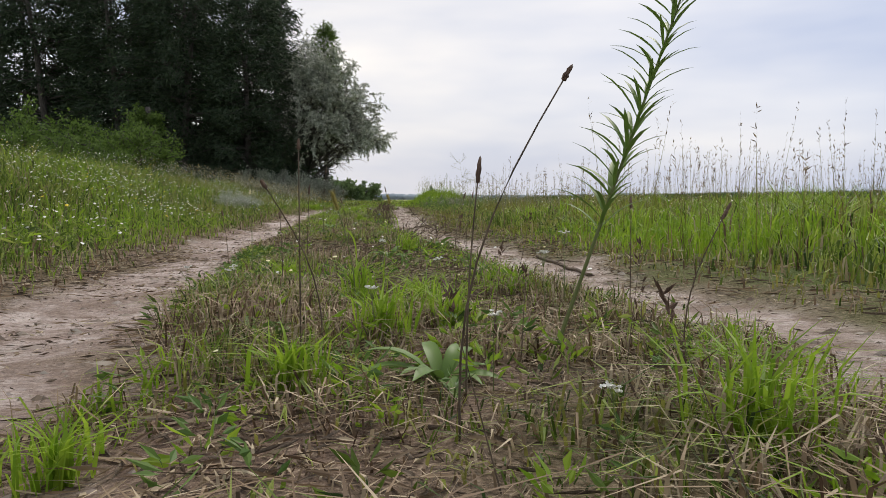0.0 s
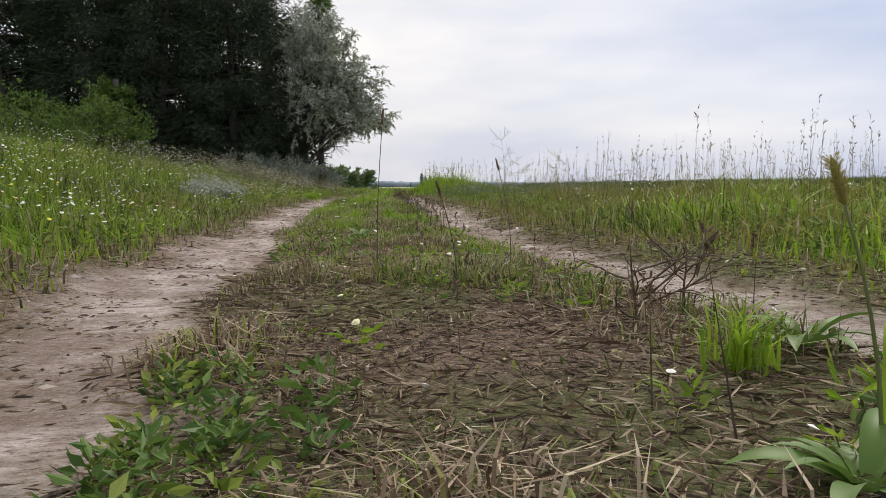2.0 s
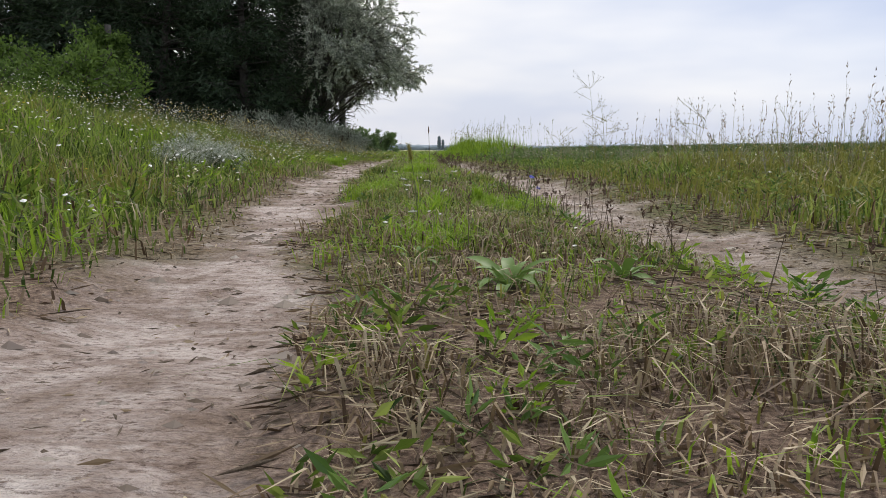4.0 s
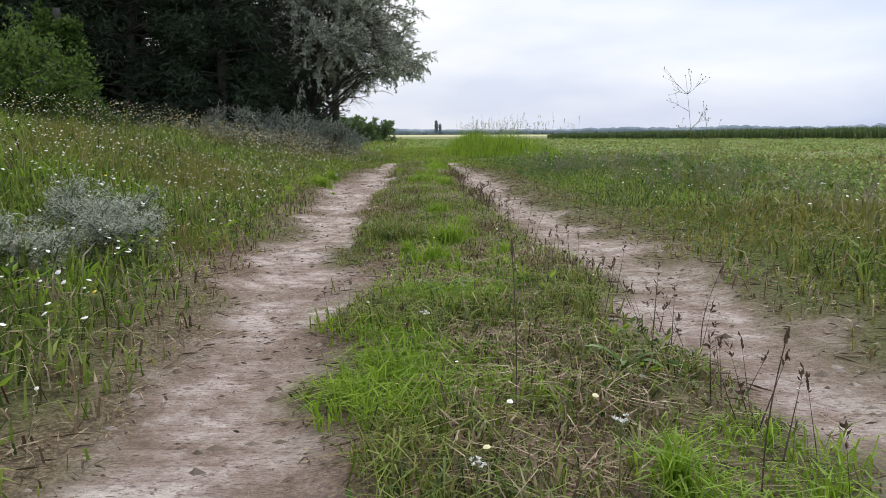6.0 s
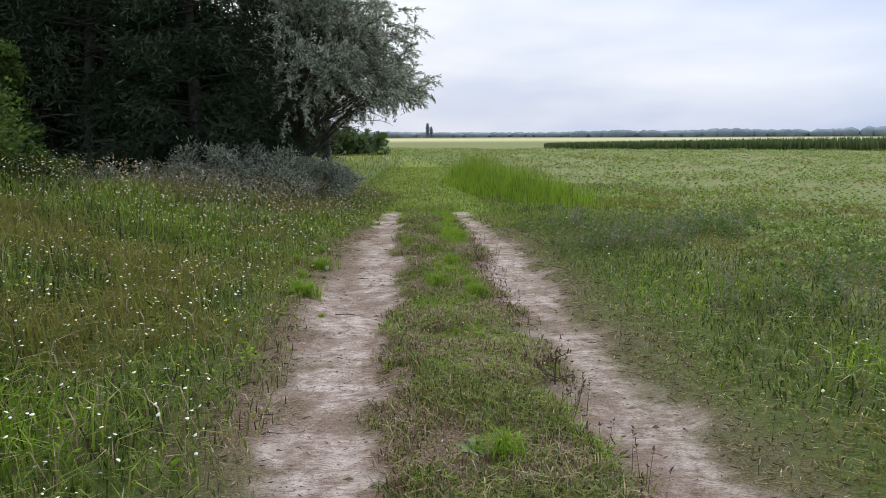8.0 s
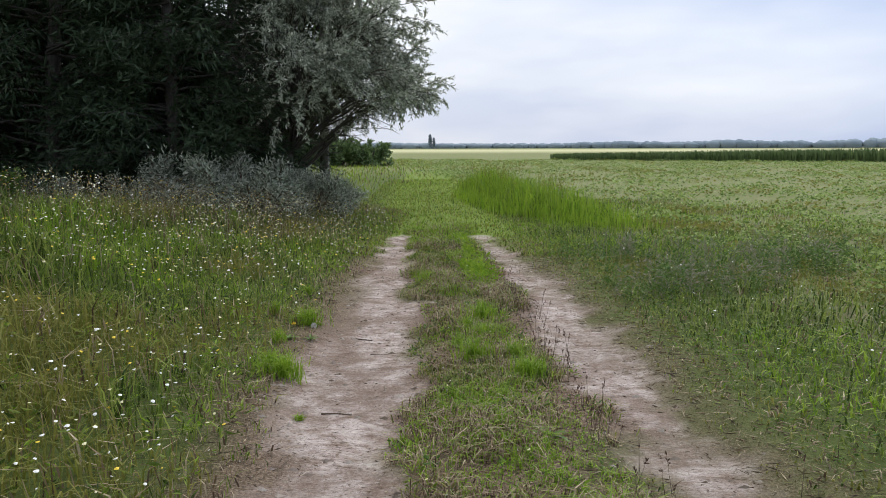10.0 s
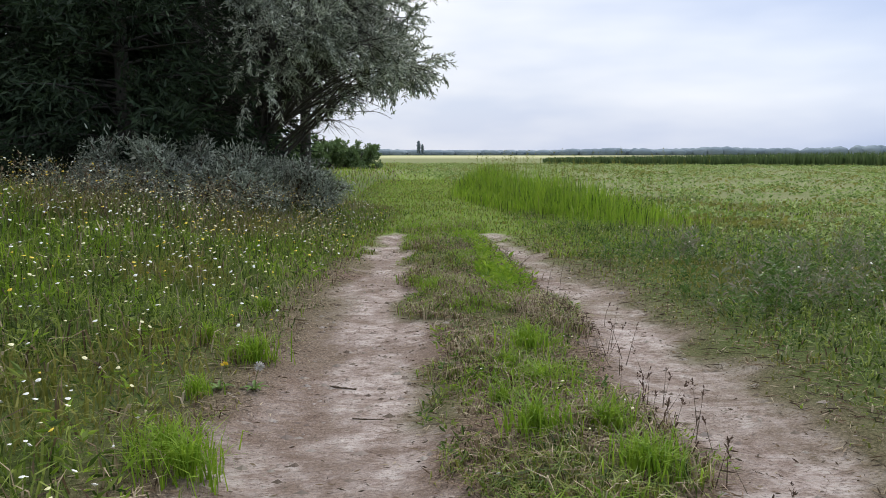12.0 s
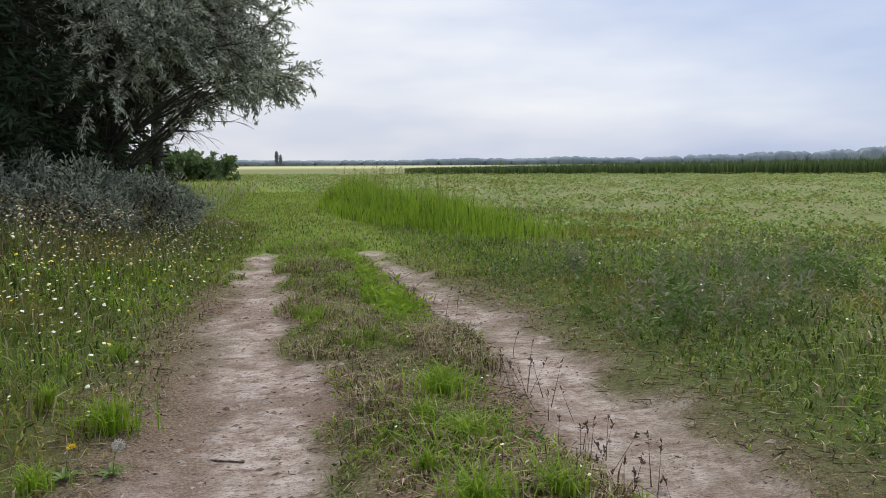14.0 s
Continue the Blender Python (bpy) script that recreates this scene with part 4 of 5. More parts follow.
def flowers(name, x, y, h, size, mats, index, label):
    """Small open blooms on thin stems, tilted at random."""
    n = len(x)
    base = np.stack([x, y, ground_z(x, y)], 1)
    top = base + np.stack([rng.normal(0, 0.12, n) * h, rng.normal(0, 0.12, n) * h, h], 1)
    az, tilt = rng.uniform(0, 6.28, n), rng.uniform(0.1, 0.75, n)
    nor = np.stack([np.cos(az) * np.sin(tilt), np.sin(az) * np.sin(tilt), np.cos(tilt)], 1)
    u = np.cross(nor, np.array([0.3, 1, 0.1]))
    u /= np.linalg.norm(u, axis=1)[:, None]
    w = np.cross(nor, u)
    rings = [top - nor * (size * 0.25)[:, None]]
    for k in range(7):
        r = size * (0.5 if k % 2 else 0.42)
        rings.append(top + u * (r * math.cos(k * 0.8976))[:, None] + w * (r * math.sin(k * 0.8976))[:, None])
    rings.append(top + nor * (size * 0.14)[:, None])
    sx = np.array([0.0012, 0, 0])
    rings += [base - sx, base + sx, top + sx * 0.6 - nor * (size * 0.2)[:, None]]
    v = np.stack(rings, 1).reshape(-1, 3)
    o = np.arange(n)[:, None] * 12
    tri = []
    for k in range(7):
        tri += [8, 1 + k, 1 + (k + 1) % 7, 0, 1 + (k + 1) % 7, 1 + k]
    tri += [9, 10, 11]
    loops = (o + np.array(tri)).ravel()
    mi = np.concatenate([np.repeat(index[:, None], 14, 1), np.full((n, 1), len(mats))], 1).ravel()
    me = mesh_of(name, v, loops, np.full(15 * n, 3), [*mats, STEM], mi)
    return tagged(new(name, me), label, "flowers", kind="stuff")


rng = np.random.default_rng(320)
x, y = scatter(27000, -8, 0.6, -7, 24)
edge = left_rut(y) - left_half(y) - x
keep = (edge > 0.2) & (rng.uniform(0, 1, len(x)) < np.interp(edge, (0.2, 0.7, 2.5, 6), (0.25, 0.8, 0.8, 0.3)) * np.maximum(smooth(0.3, 0.6, drift(x, y, 1.2, 91)), 0.8 * smooth(12, 16, y)) * np.interp(y, (-7, 9, 14), (0.75, 0.75, 1.0)))
x, y, edge = x[keep], y[keep], edge[keep]
n = len(x)
h = np.interp(edge, (0.2, 0.8, 1.8, 4), (0.10, 0.24, 0.40, 0.52)) * rng.uniform(0.75, 1.2, n)
flowers("verge_flowers", x, y, h * 1.36, rng.uniform(0.012, 0.030, n) * np.interp(y, (4, 7, 13, 16), (1.0, 0.92, 0.92, 1.1)), [PETAL, CREAM, YELLOW], np.where(rng.uniform(0, 1, n) < np.interp(y, (8, 15, 22), (0.12, 0.55, 0.8)), np.where(rng.uniform(0, 1, n) < 0.35, 2, 1), 0),
        "small white and pale yellow flowers in the verge grass")
x, y = scatter(700, 2.3, 7, -3, 20)
keep = x - right_rut(y) - right_half(y) > 0.5
x, y = x[keep], y[keep]
n = len(x)
flowers("field_verge_flowers", x, y, rng.uniform(0.18, 0.42, n), rng.uniform(0.012, 0.024, n), [PETAL, CREAM], rng.integers(0, 2, n), "scattered small white flowers at the field edge")
x, y = scatter(420, 0, 3.2, -7, 17)
g = rut_masks(x, y)
keep = (g > 0.12) & (x > left_rut(y)) & (x < right_rut(y))
x, y = x[keep], y[keep]
n = len(x)
flowers("strip_flowers", x, y, rng.uniform(0.05, 0.20, n), rng.uniform(0.010, 0.020, n), [PETAL, CREAM], rng.integers(0, 2, n), "small white flowers in the middle strip")

# crumbs of dry sand and soil lying in the ruts
rng = np.random.default_rng(330)
x, y = scatter(46000, -1.2, 4.4, -8.5, 20)
g = rut_masks(x, y)
keep = (g < 0.12) & (rng.uniform(0, 1, len(x)) < 0.35 + 0.65 * (drift(x, y, 0.3, 95) > 0.5))
x, y = x[keep], y[keep]
n = len(x)
size = rng.uniform(0.002, 0.007, n) * np.where(rng.uniform(0, 1, n) < 0.16, 2.6, 1)
octa = np.array([(1.9, 0, 0), (0, 1, 0), (-1.9, 0, 0), (0, -1, 0), (0, 0, 0.8)], float)
v = np.stack([x, y, ground_z(x, y) - 0.001], 1)[:, None, :] + octa[None] * rng.uniform(0.6, 1.5, (n, 5, 1)) * size[:, None, None]
o = np.arange(n)[:, None] * 5
CRUMB = leaf_mat("sand_crumb", [(0.0, (0.15, 0.11, 0.085)), (0.5, (0.32, 0.26, 0.22)), (1.0, (0.48, 0.42, 0.37))], glow=0.0, rough=0.95)
me = mesh_of("sand_crumbs", v.reshape(-1, 3), (o + np.array([0, 1, 4, 1, 2, 4, 2, 3, 4, 3, 0, 4])).ravel(), np.full(4 * n, 3), [CRUMB])
tagged(new("sand_crumbs", me), "crumbs of dry sand and soil in the wheel ruts", "soil", kind="stuff")


# ---- single plants and things lying about ----
def leaf_strip(name, length, width, arch, mat, rows=6):
    """A leaf with a folded rib that rises and bends over, pointing along +x."""
    v, q = [], []
    for i in range(rows + 1):
        f = i / rows
        w = width / 2 * max(0.06, math.sin(math.pi * min(1, 0.08 + f * 0.92)) ** 0.7)
        px, pz = length * (f - 0.12 * f * f), length * (arch * f - (arch * 0.75 + 0.15) * f * f)
        v += [(px, -w, pz + w * 0.35), (px, 0, pz), (px, w, pz + w * 0.35)]
    for i in range(rows):
        for k in (0, 1):
            a = i * 3 + k
            q += [a, a + 1, a + 4, a + 3]
    return mesh_of(name, v, q, [4] * (len(q) // 4), [mat], None, True)


def lathe(name, profile, mat, sides=9, rough=0.0):
    """A round body along +z from (z, radius) rows."""
    v, q = [], []
    for z, r in profile:
        for k in range(sides):
            a = 2 * math.pi * k / sides
            rr = r * (1 + rough * rng.normal())
            v.append((math.cos(a) * rr, math.sin(a) * rr, z))
    for i in range(len(profile) - 1):
        for k in range(sides):
            b = (k + 1) % sides
            q += [i * sides + k, i * sides + b, (i + 1) * sides + b, (i + 1) * sides + k]
    return mesh_of(name, v, q, [4] * (len(q) // 4), [mat], None, True)


def set_part(name, mesh, parent, m, label=""):
    ob = part(name, mesh, parent, label)
    ob.matrix_basis = m
    return ob


def aim(p, way):
    return Matrix.Translation(p) @ Vector(way).to_track_quat("Z", "Y").to_matrix().to_4x4()


rng = np.random.default_rng(400)
PLANTAIN_LEAF = leaf_strip("leaf", 0.16, 0.032, 0.55, BROAD)
LONG_LEAF = leaf_strip("leaf", 0.22, 0.010, 0.9, BRIGHT)
NARROW_LEAF = leaf_strip("leaf", 0.125, 0.010, 0.2, BROAD, 4)


def rosette(x, y, size, count, label):
    t = thing("plantain_rosette", x, y, label, "weed", "plantain rosettes in the strip", turn=float(rng.uniform(0, 360)))
    for k in range(count):
        m = pose(0, 0, 0.012, 0, 0, k * 360 / count + float(rng.uniform(-14, 14))) @ pose(0.008, 0, 0, float(rng.uniform(-15, 15)), float(rng.uniform(-35, 5)))
        set_part("leaf", PLANTAIN_LEAF, t, m @ Matrix.Scale(size * float(rng.uniform(0.65, 1.15)), 4))


for x, y, s_, c in ((1.17, 0.62, 1.05, 14), (0.92, 1.05, 0.8, 11), (1.5, 0.75, 0.95, 10), (0.75, 5.25, 1.25, 14), (1.3, 2.3, 0.9, 10), (2.35, -2.9, 1.1, 12), (2.3, -6.6, 1.1, 12), (1.85, -6.2, 0.9, 10),
                    (2.05, -3.6, 1.0, 12), (0.62, 8.6, 0.9, 10), (0.85, 11.4, 0.9, 10), (0.4, 7.0, 0.8, 9), (1.35, 4.2, 1.0, 11), (1.75, -1.2, 1.0, 11)):
    rosette(x, y, s_, c, "green plantain rosette flat on the dry soil")


def seed_stalk(x, y, h, dx, dy, head, label, pale=False, curl=0.0):
    """A plantain stalk with one spike on top."""
    t = thing("plantain_stalk", x, y, label, "weed", "plantain stalks")
    top = Vector((dx, dy, h))
    pts = [top * f + Vector((-dx, -dy, 0)) * (0.35 * math.sin(math.pi * f)) + Vector((curl, 0, 0)) * f ** 3 for f in np.linspace(0, 1, 9)]
    part("stem", tubes_mesh("stem", [(np.array(pts), np.linspace(0.0022, 0.0013, 9))], STEM if pale else TWIG, 5), t)
    way = (pts[-1] - pts[-2]).normalized()
    girth = 0.62 if pale else 0.85
    prof = [(head * f, r * girth) for f, r in ((0, 0.001), (0.06, 0.0045), (0.2, 0.0056), (0.3, 0.0050), (0.42, 0.0056), (0.55, 0.0046), (0.68, 0.0048), (0.9, 0.003), (1, 0.0008))]
    set_part("seed_head", lathe("seed_head", prof, GREYWEED if pale else HEAD, 9, 0.2), t, aim(pts[-1] - way * 0.004, way), "brown bristly spike")
    if pale:
        n = 130
        az, f = rng.uniform(0, 6.28, n), rng.uniform(0.0, 0.35, n)
        at = np.stack([np.cos(az) * 0.004, np.sin(az) * 0.004, head * f], 1)
        set_part("anther_ring", leaves_mesh("anther_ring", at, np.stack([np.cos(az), np.sin(az), rng.normal(0, 0.3, n)], 1), rng.uniform(0.005, 0.014, n), np.full(n, 0.0016), [CREAM]), t,
                 aim(pts[-1] - way * 0.004, way), "ring of white anthers")
    return t


for x, y, h, dx, dy, hd, pale in ((2.32, -6.94, 0.56, 0.16, 0.05, 0.03, False), (2.34, -6.75, 0.40, 0.02, 0.03, 0.05, False), (1.485, -4.69, 0.41, 0.0, 0.01, 0.045, True),
                                  (1.395, -1.7, 0.60, 0.02, 0.03, 0.06, False), (1.68, -4.35, 0.40, 0.01, 0.0, 0.05, False), (1.985, -6.37, 0.49, 0.0, 0.0, 0.025, False), (2.03, -6.35, 0.40, -0.11, -0.06, 0.025, False), (1.22, -4.1, 0.33, -0.03, 0.02, 0.035, False), (2.55, -2.9, 0.42, 0.04, 0.0, 0.05, False), (2.42, -4.2, 0.38, 0.05, 0.06, 0.04, False),
                                  (1.95, -1.2, 0.44, -0.05, 0.04, 0.06, False), (0.95, 3.9, 0.46, -0.01, 0.05, 0.05, False), (1.45, 3.4, 0.36, 0.03, 0.0, 0.04, False), (2.85, -6.4, 0.33, 0.1, 0.05, 0.05, False),
                                  (1.72, -5.2, 0.30, -0.02, 0.06, 0.03, False), (2.95, -5.6, 0.36, 0.02, 0.08, 0.05, False), (1.66, -2.2, 0.34, -0.05, 0.0, 0.05, False), (1.75, 4.6, 0.30, 0.08, 0.05, 0.04, False),
                                  (1.42, 6.8, 0.30, 0.10, 0.1, 0.03, False), (1.38, 8.1, 0.26, 0.05, 0.1, 0.03, False), (1.15, 16.0, 0.32, 0.05, 0.02, 0.03, False), (1.33, 16.36, 0.38, 0.06, 0.0, 0.03, False), (1.43, 15.2, 0.17, 0.03, 0.0, 0.03, False)):
    seed_stalk(x, y, h, dx, dy, hd, "thin plantain stalk with a white-ringed flower spike" if pale else "thin dark plantain stalk with a brown seed spike", pale)


def foxtail(x, y, h, dx, dy, head, label):
    t = thing("foxtail_grass", x, y, label, "grass", "foxtail grasses")
    pts = [Vector((dx * f * f, dy * f * f, h * f)) for f in np.linspace(0, 1, 8)]
    part("stem", tubes_mesh("stem", [(np.array(pts), np.linspace(0.003, 0.0018, 8))], STEM, 6), t)
    way = (pts[-1] - pts[-2]).normalized()
    hd = set_part("ear", lathe("ear", [(0, 0.0015), (head * 0.1, 0.005), (head * 0.5, 0.0062), (head * 0.9, 0.0045), (head, 0.001)], FOXTAIL, 10, 0.1), t, aim(pts[-1] - way * 0.005, way), "yellow-green bristly ear")
    n = 420
    az, f = rng.uniform(0, 6.28, n), rng.uniform(0, 1, n)
    at = np.stack([np.cos(az) * 0.004, np.sin(az) * 0.004, head * f], 1)
    part("bristles", leaves_mesh("bristles", at, np.stack([np.cos(az), np.sin(az), rng.uniform(0.3, 1.2, n)], 1), rng.uniform(0.007, 0.013, n), np.full(n, 0.0009), [FOXTAIL]), hd)
    for k, f in enumerate((0.15, 0.45)):
        set_part("leaf", LONG_LEAF, t, Matrix.Translation((0, 0, h * f)) @ pose(0, 0, 0, 0, -55, k * 170 + 60) @ Matrix.Scale(0.8, 4))


foxtail(2.03, -5.52, 0.345, -0.06, 0.0, 0.07, "tall green foxtail grass with a bristly yellow ear")
foxtail(0.91, 1.76, 0.33, -0.03, 0.02, 0.07, "tall green foxtail grass with a bristly yellow ear")
foxtail(2.10, -3.55, 0.34, -0.05, 0.02, 0.06, "tall green foxtail grass with a bristly yellow ear")


def leafy_weed(x, y, h, dx, count, label, mat_leaf):
    """A tall straight weed with many narrow leaves round its stem."""
    t = thing("horseweed", x, y, label, "weed")
    pts = [Vector((dx * f, 0.02 * f, h * f)) for f in np.linspace(0, 1, 9)]
    part("stem", tubes_mesh("stem", [(np.array(pts), np.linspace(0.005, 0.0018, 9))], STEM, 7), t)
    for k in range(count):
        f = 0.3 + 0.7 * k / count
        p = Vector((dx * f, 0.02 * f, h * f))
        set_part("leaf", mat_leaf, t, Matrix.Translation(p) @ pose(0, 0, 0, 0, 0, k * 137.5) @ pose(0, 0, 0, 0, -float(rng.uniform(30, 55))) @ Matrix.Scale(float(rng.uniform(0.75, 1.25)) * (1.25 - 0.45 * f), 4))


leafy_weed(2.55, -6.4, 0.98, 0.34, 105, "tall green leafy weed with narrow leaves on the strip", NARROW_LEAF)


def twiggy(name, x, y, h, spread, twigs, mat, label, head_mat=None, head_size=0.006, group="", thick=1.0):
    """A dry branching weed: a stem and separate forking twigs."""
    t = thing(name, x, y, label, "weed", group)
    main, rad = curve_line((0, 0, 0), (0.05, 0.02, 1), h, 8, 0.06, 0, 0.0035 * thick, 0.001 * thick)
    part("stem", tubes_mesh("stem", [(main, rad)], mat, 5), t)
    tips = [main[-1]]
    for k in range(twigs):
        i = int(rng.integers(1, 8))
        az = rng.uniform(0, 6.28)
        line, r = curve_line(main[i], (math.cos(az), math.sin(az), rng.uniform(0.2, 1.1)), spread * rng.uniform(0.5, 1.1), 6, 0.14, 0, 0.0022 * thick, 0.0008 * thick)
        lines = [(line, r)]
        tips.append(line[-1])
        for _ in range(3):
            j = int(rng.integers(2, 6))
            sub = curve_line(line[j], line[j] - line[j - 1] + rng.normal(0, 0.012, 3), spread * 0.35, 4, 0.12, 0, 0.0013 * thick, 0.0006 * thick)
            lines.append(sub)
            tips.append(sub[0][-1])
        part("twig", tubes_mesh("twig", lines, mat, 4), t)
    if head_mat:
        pod = lathe("pod", [(0, 0.001), (head_size * 0.6, head_size * 0.5), (head_size * 1.6, head_size * 0.35), (head_size * 2, 0.0004)], head_mat, 6, 0.1)
        for p in tips:
            set_part("pod", pod, t, aim(Vector(p), rng.normal(0, 0.4, 3) + np.array([0, 0, 1.0])))
    return t


twiggy("dried_weed", 2.12, -2.5, 0.24, 0.26, 9, TWIG, "dead brown twiggy weed leaning over the rut edge", None, 0.006, "", 1.5)
twiggy("dried_weed", 2.35, -2.2, 0.22, 0.28, 9, TWIG, "dead brown twiggy weed leaning over the rut edge", None, 0.006, "", 1.5)
twiggy("dried_weed", 1.25, 9.75, 0.24, 0.15, 10, TWIG, "small dark withered weed at the rut edge", HEAD, 0.012, "", 2.2)
twiggy("dried_weed", 1.1, 15.3, 0.20, 0.16, 8, TWIG, "reddish withered weed on the strip", HEAD, 0.005)
twiggy("dried_weed", 1.0, 16.6, 0.22, 0.16, 8, TWIG, "reddish withered weed on the strip", HEAD, 0.005)
twiggy("dried_weed", 1.05, 17.6, 0.24, 0.16, 8, TWIG, "reddish withered weed on the strip", HEAD, 0.005)
for x, y, h in ((3.1, 8.66, 1.27), (3.25, 8.5, 1.05), (3.4, 9.3, 0.8), (3.6, 6.2, 0.7), (5.2, 7.4, 0.7), (3.0, 10.5, 0.6)):
    twiggy("tall_weed", x, y, h, 0.34, 12, OLIVEGRASS, "tall airy weed with fine pods above the meadow", GREYWEED, 0.008, "tall weeds at the field edge")
twiggy("lone_weed", -0.55, 36, 1.0, 0.2, 6, TWIG, "lone dark weed stalk standing beside the far lane", HEAD, 0.02)


def chicory(x, y, h, label):
    t = twiggy("chicory", x, y, h, h * 0.45, 7, STEM, label, STEM, 0.008)
    n = 14
    az = np.linspace(0, 6.28, n, endpoint=False)
    bloom = leaves_mesh("flower", np.zeros((n, 3)), np.stack([np.cos(az), np.sin(az), np.full(n, 0.25)], 1), np.full(n, 0.016), np.full(n, 0.006), [BLUE])
    for p in ((0.03, -0.05, h * 0.82),):
        set_part("flower", bloom, t, aim(p, (0.2, -0.6, 0.8)), "blue open flower")


chicory(1.55, 3.05, 0.20, "branching chicory weed with small blue flowers")
chicory(1.45, 2.6, 0.27, "branching chicory weed with small blue flowers")


def yarrow(x, y, h, label):
    t = thing("yarrow", x, y, label, "flower", "white yarrow in the strip", turn=float(rng.uniform(0, 360)))
    lines, tops = [], []
    for k in range(6):
        a = k * 1.05
        tops.append((math.cos(a) * 0.014 * (k > 0) + 0.02, math.sin(a) * 0.014 * (k > 0), h + rng.uniform(-0.004, 0.006)))
        lines.append((np.array([(0.015, 0, h * 0.8), tops[-1]]), np.array([0.0009, 0.0006])))
    lines.append((np.array([(0, 0, 0), (0.01, 0, h * 0.5), (0.015, 0, h * 0.8)]), np.array([0.0018, 0.0015, 0.001])))
    part("stem", tubes_mesh("stem", lines[-1:], STEM, 4), t)
    for ray in lines[:-1]:
        part("flower_stalk", tubes_mesh("flower_stalk", [ray], STEM, 4), t)
    for p in tops:
        n = 9
        az = rng.uniform(0, 6.28, n)
        set_part("floret", leaves_mesh("floret", np.zeros((n, 3)), np.stack([np.cos(az), np.sin(az), rng.uniform(0.1, 0.6, n)], 1), rng.uniform(0.005, 0.010, n), np.full(n, 0.006), [PETAL]), t, Matrix.Translation(p))


for x, y, h in ((2.15, -6.2, 0.15), (2.62, -5.9, 0.22), (2.75, -5.5, 0.25), (1.62, -5.6, 0.14), (1.5, -5.0, 0.12), (2.1, -4.9, 0.2), (2.3, -5.3, 0.16), (1.15, -4.6, 0.12), (0.85, 2.7, 0.17), (0.95, 2.85, 0.2),
                (1.02, 2.6, 0.15), (0.78, 3.2, 0.18), (1.1, 3.3, 0.22), (0.7, 4.4, 0.16), (0.9, 1.7, 0.12), (2.45, -6.3, 0.1), (2.55, -7.0, 0.1), (3.3, 7.2, 0.35), (3.45, 7.0, 0.4)):
    yarrow(x, y, h, "small white yarrow on a thin stem")


def tuft(x, y, reach, count, mat, label, spread=0.35):
    n = count
    az = rng.uniform(0, 6.28, n)
    r = np.abs(rng.normal(0, spread, n)) * reach
    base = np.stack([np.cos(az) * r, np.sin(az) * r, np.full(n, -0.01)], 1)
    t = thing("grass_tuft", x, y, label, "grass", "bright grass tufts")
    b = blades("foliage", base, reach * rng.uniform(0.7, 1.6, n), rng.uniform(0.004, 0.009, n), rng.uniform(0.2, 1.0, n), [mat], np.zeros(n, int), "", "", t)
    for k in range(9):
        set_part("blade", LONG_LEAF, t, pose(0, 0, 0, 0, 0, k * 40 + float(rng.uniform(-15, 15))) @ pose(0.01, 0, 0, 0, -float(rng.uniform(25, 65))) @ Matrix.Scale(reach * float(rng.uniform(4.0, 6.5)), 4))
    return b


for x, y, r_ in ((0.54, 13.9, 0.13), (0.45, 13.4, 0.11), (0.75, 17.0, 0.12), (0.82, 17.9, 0.14), (0.85, 18.8, 0.15), (0.86, 19.7, 0.16), (0.9, 12.7, 0.09), (1.15, 6.2, 0.12), (0.95, 7.4, 0.15), (0.6, 11.6, 0.10), (-1.05, 13.5, 0.12), (-1.3, 14.6, 0.15),
                 (-1.15, 15.6, 0.14), (0.95, 2.1, 0.16), (1.0, 2.5, 0.15), (2.15, -3.05, 0.14), (2.25, -5.55, 0.13), (2.0, -6.6, 0.13), (2.15, -6.15, 0.15), (2.35, -5.95, 0.14), (2.02, -5.35, 0.15), (1.65, -4.75, 0.11), (0.8, 4.9, 0.1), (1.25, 3.4, 0.13), (0.55, 6.6, 0.09), (2.75, -7.0, 0.16), (1.75, -7.0, 0.10), (0.15, 10.6, 0.06), (-0.62, 11.9, 0.05)):
    tuft(x, y, r_, 90, BRIGHT, "bright green tuft of grass")
for x, y, r_ in ((0.55, 13.0, 0.17), (0.68, 13.65, 0.13), (0.72, 14.3, 0.19), (0.92, 12.6, 0.15), (0.88, 13.05, 0.13), (-0.86, 12.65, 0.16), (-0.98, 12.8, 0.15), (-0.92, 14.2, 0.16), (0.72, 6.0, 0.15), (0.86, 6.9, 0.15), (0.78, 8.6, 0.14)):
    tuft(x, y, r_, 230, BRIGHT, "broad bright green clump of grass in the trodden turf", 0.65)

WORMWOOD = spreading_tree(64, 0.3, SHRUB_LIMBS, 0.75, 1, 8000, 0.09, 0.016, SILVER, 0.02, -1, STEM)
for x, y, s_ in ((-1.15, 6.3, 0.34), (-1.5, 6.8, 0.42), (-1.4, 5.7, 0.32)):
    place_tree("wormwood", WORMWOOD, x, y, "silvery feathery wormwood in the verge", "weed", "wormwood plants", x * 90, s_)


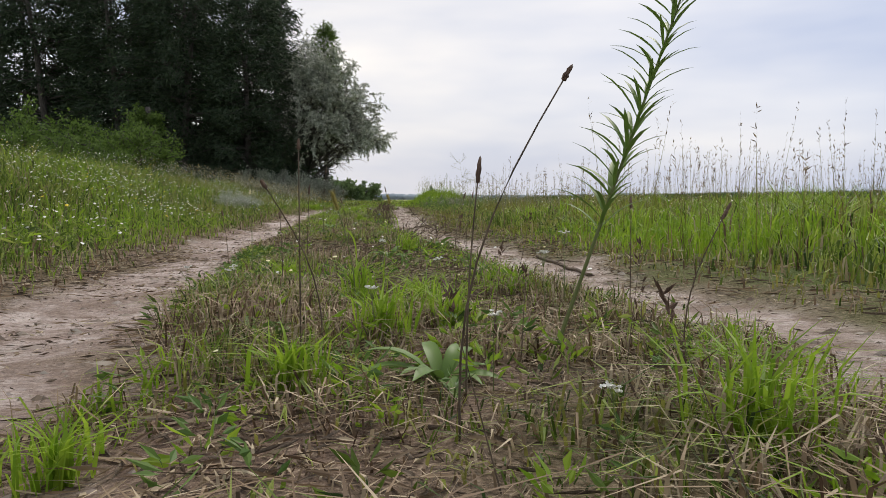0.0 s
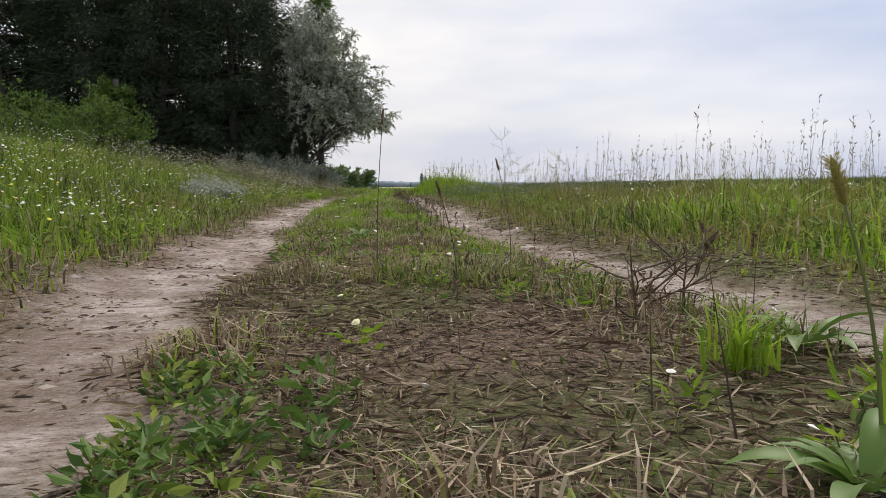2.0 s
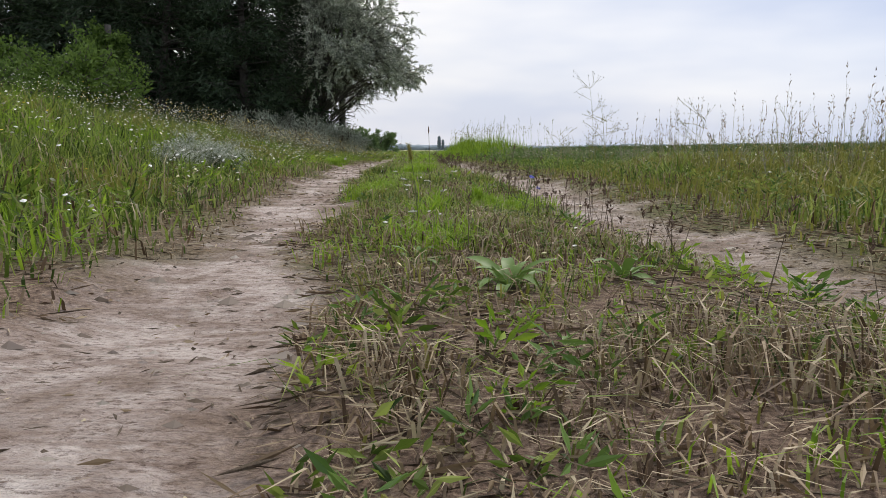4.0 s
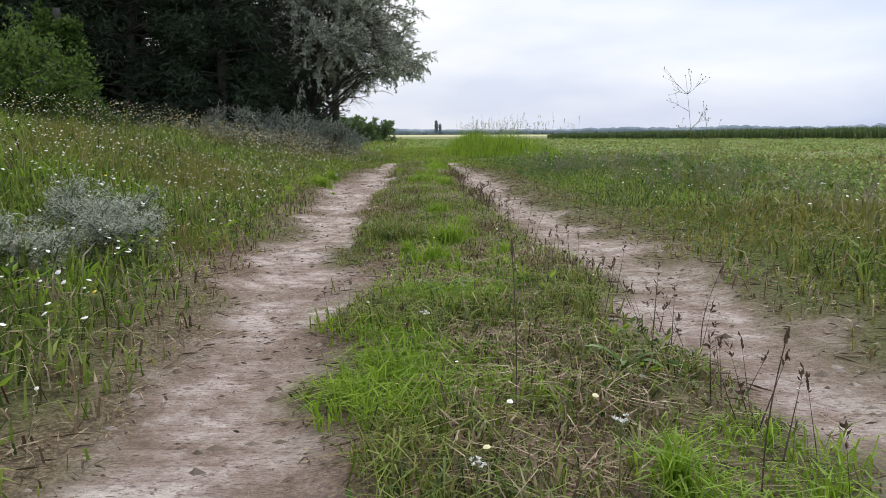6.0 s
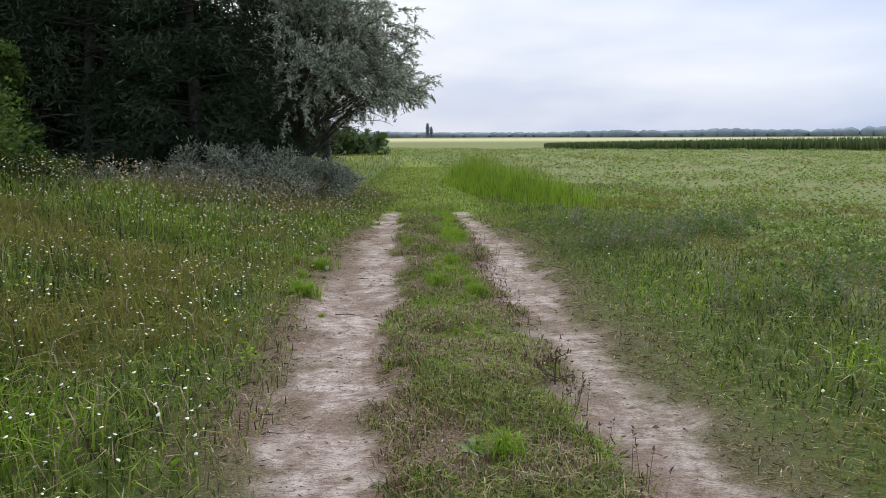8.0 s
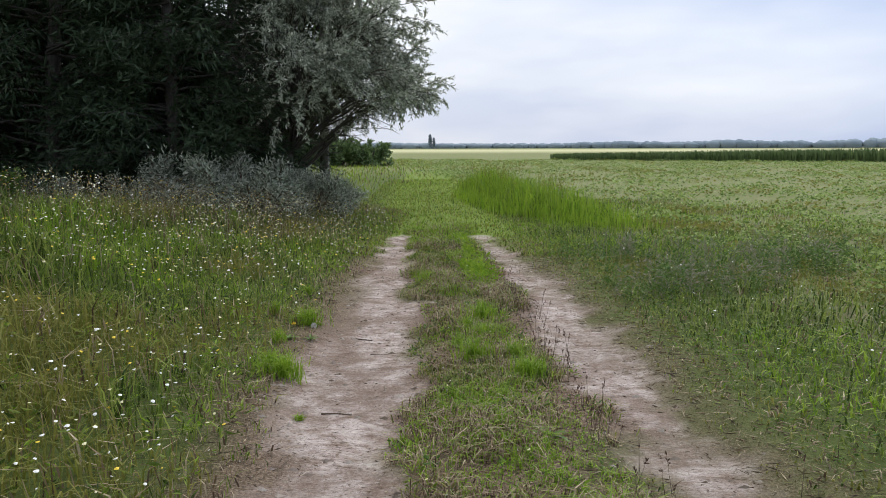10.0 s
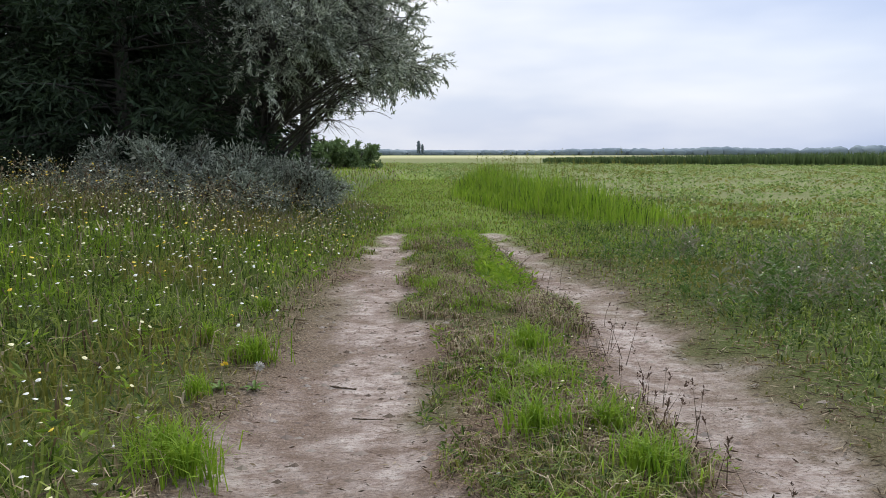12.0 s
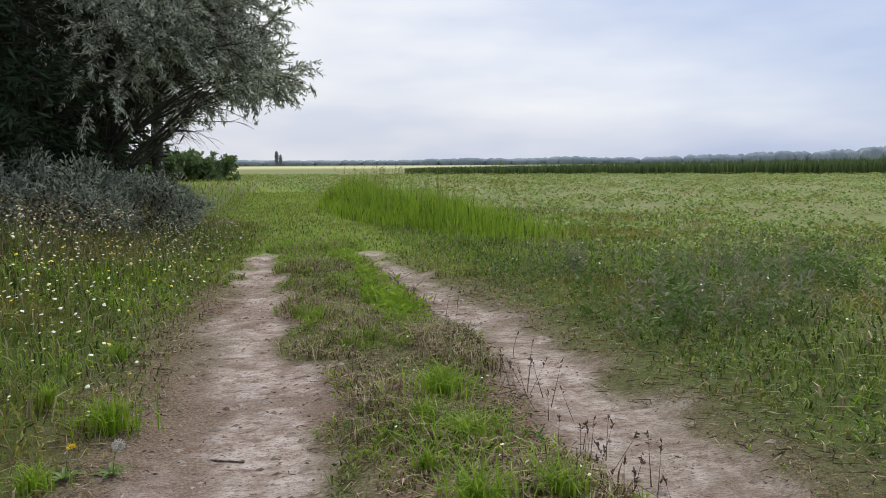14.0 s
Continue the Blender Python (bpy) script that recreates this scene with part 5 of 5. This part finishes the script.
def dandelion(x, y, seeded):
    t = thing("dandelion", x, y, "dandelion gone to a white seed ball" if seeded else "dandelion with one yellow flower", "flower")
    h = 0.14
    part("stem", tubes_mesh("stem", [(np.array([(0, 0, 0), (0.01, 0.01, h * 0.6), (0.03, 0, h)]), np.array([0.002, 0.0018, 0.0015]))], STEM, 6), t)
    n = 160 if seeded else 50
    d = rng.normal(0, 1, (n, 3))
    if not seeded:
        d[:, 2] = np.abs(d[:, 2]) * 0.4 + 0.1
    d /= np.linalg.norm(d, axis=1)[:, None]
    set_part("seed_ball" if seeded else "flower_head", leaves_mesh("bloom", d * 0.004, d, np.full(n, 0.026 if seeded else 0.020), np.full(n, 0.005), [FLUFF if seeded else YELLOW]), t, Matrix.Translation((0.03, 0, h)))
    for k in range(7):
        set_part("leaf", PLANTAIN_LEAF, t, pose(0, 0, 0.01, 0, float(rng.uniform(-25, 0)), k * 51) @ Matrix.Scale(0.6, 4))


dandelion(-0.98, 13.62, False)
dandelion(-0.82, 13.7, True)


def fallen_branch(x, y, turn, length, rad, label, name="fallen_branch", twigs=2):
    t = thing(name, x, y, label, "branch", turn=turn)
    zz = float(ground_z(x, y))
    line, r = curve_line((0, 0, rad * 1.2), (1, 0, 0), length, 14, 0.05, 0, rad, rad * 0.55)
    wx = x + line[:, 0] * math.cos(radians(turn)) - line[:, 1] * math.sin(radians(turn))
    wy = y + line[:, 0] * math.sin(radians(turn)) + line[:, 1] * math.cos(radians(turn))
    line[:, 2] = ground_z(wx, wy) - zz + 0.01 + rad * 0.8
    r = r * (1 + 0.22 * rng.normal(0, 1, len(r)).clip(-1, 1))
    part("bough", tubes_mesh("bough", [(line, r)], TWIG, 8), t)
    for k in range(twigs):
        i = 4 + 4 * k
        part("side_twig", tubes_mesh("side_twig", [curve_line(line[i], (0.7, 0.6 * (-1) ** k, 0.15), length * 0.16, 4, 0.1, 0.05, rad * 0.4, rad * 0.2)], TWIG, 5), t)


fallen_branch(3.08, -2.7, -83, 1.35, 0.014, "long dry stick lying along the edge of the rut")
fallen_branch(-0.44, 13.84, -8, 0.15, 0.006, "short dark stick on the sandy rut", "stick", 0)
fallen_branch(-0.28, 13.35, -18, 0.16, 0.004, "short dark stick on the sandy rut", "stick", 0)
fallen_branch(-0.5, 12.0, 10, 0.2, 0.005, "short dark stick on the sandy rut", "stick", 0)
fallen_branch(4.0, 0.6, 10, 0.7, 0.009, "pale dry stick caught in the meadow grass", "stick", 0)
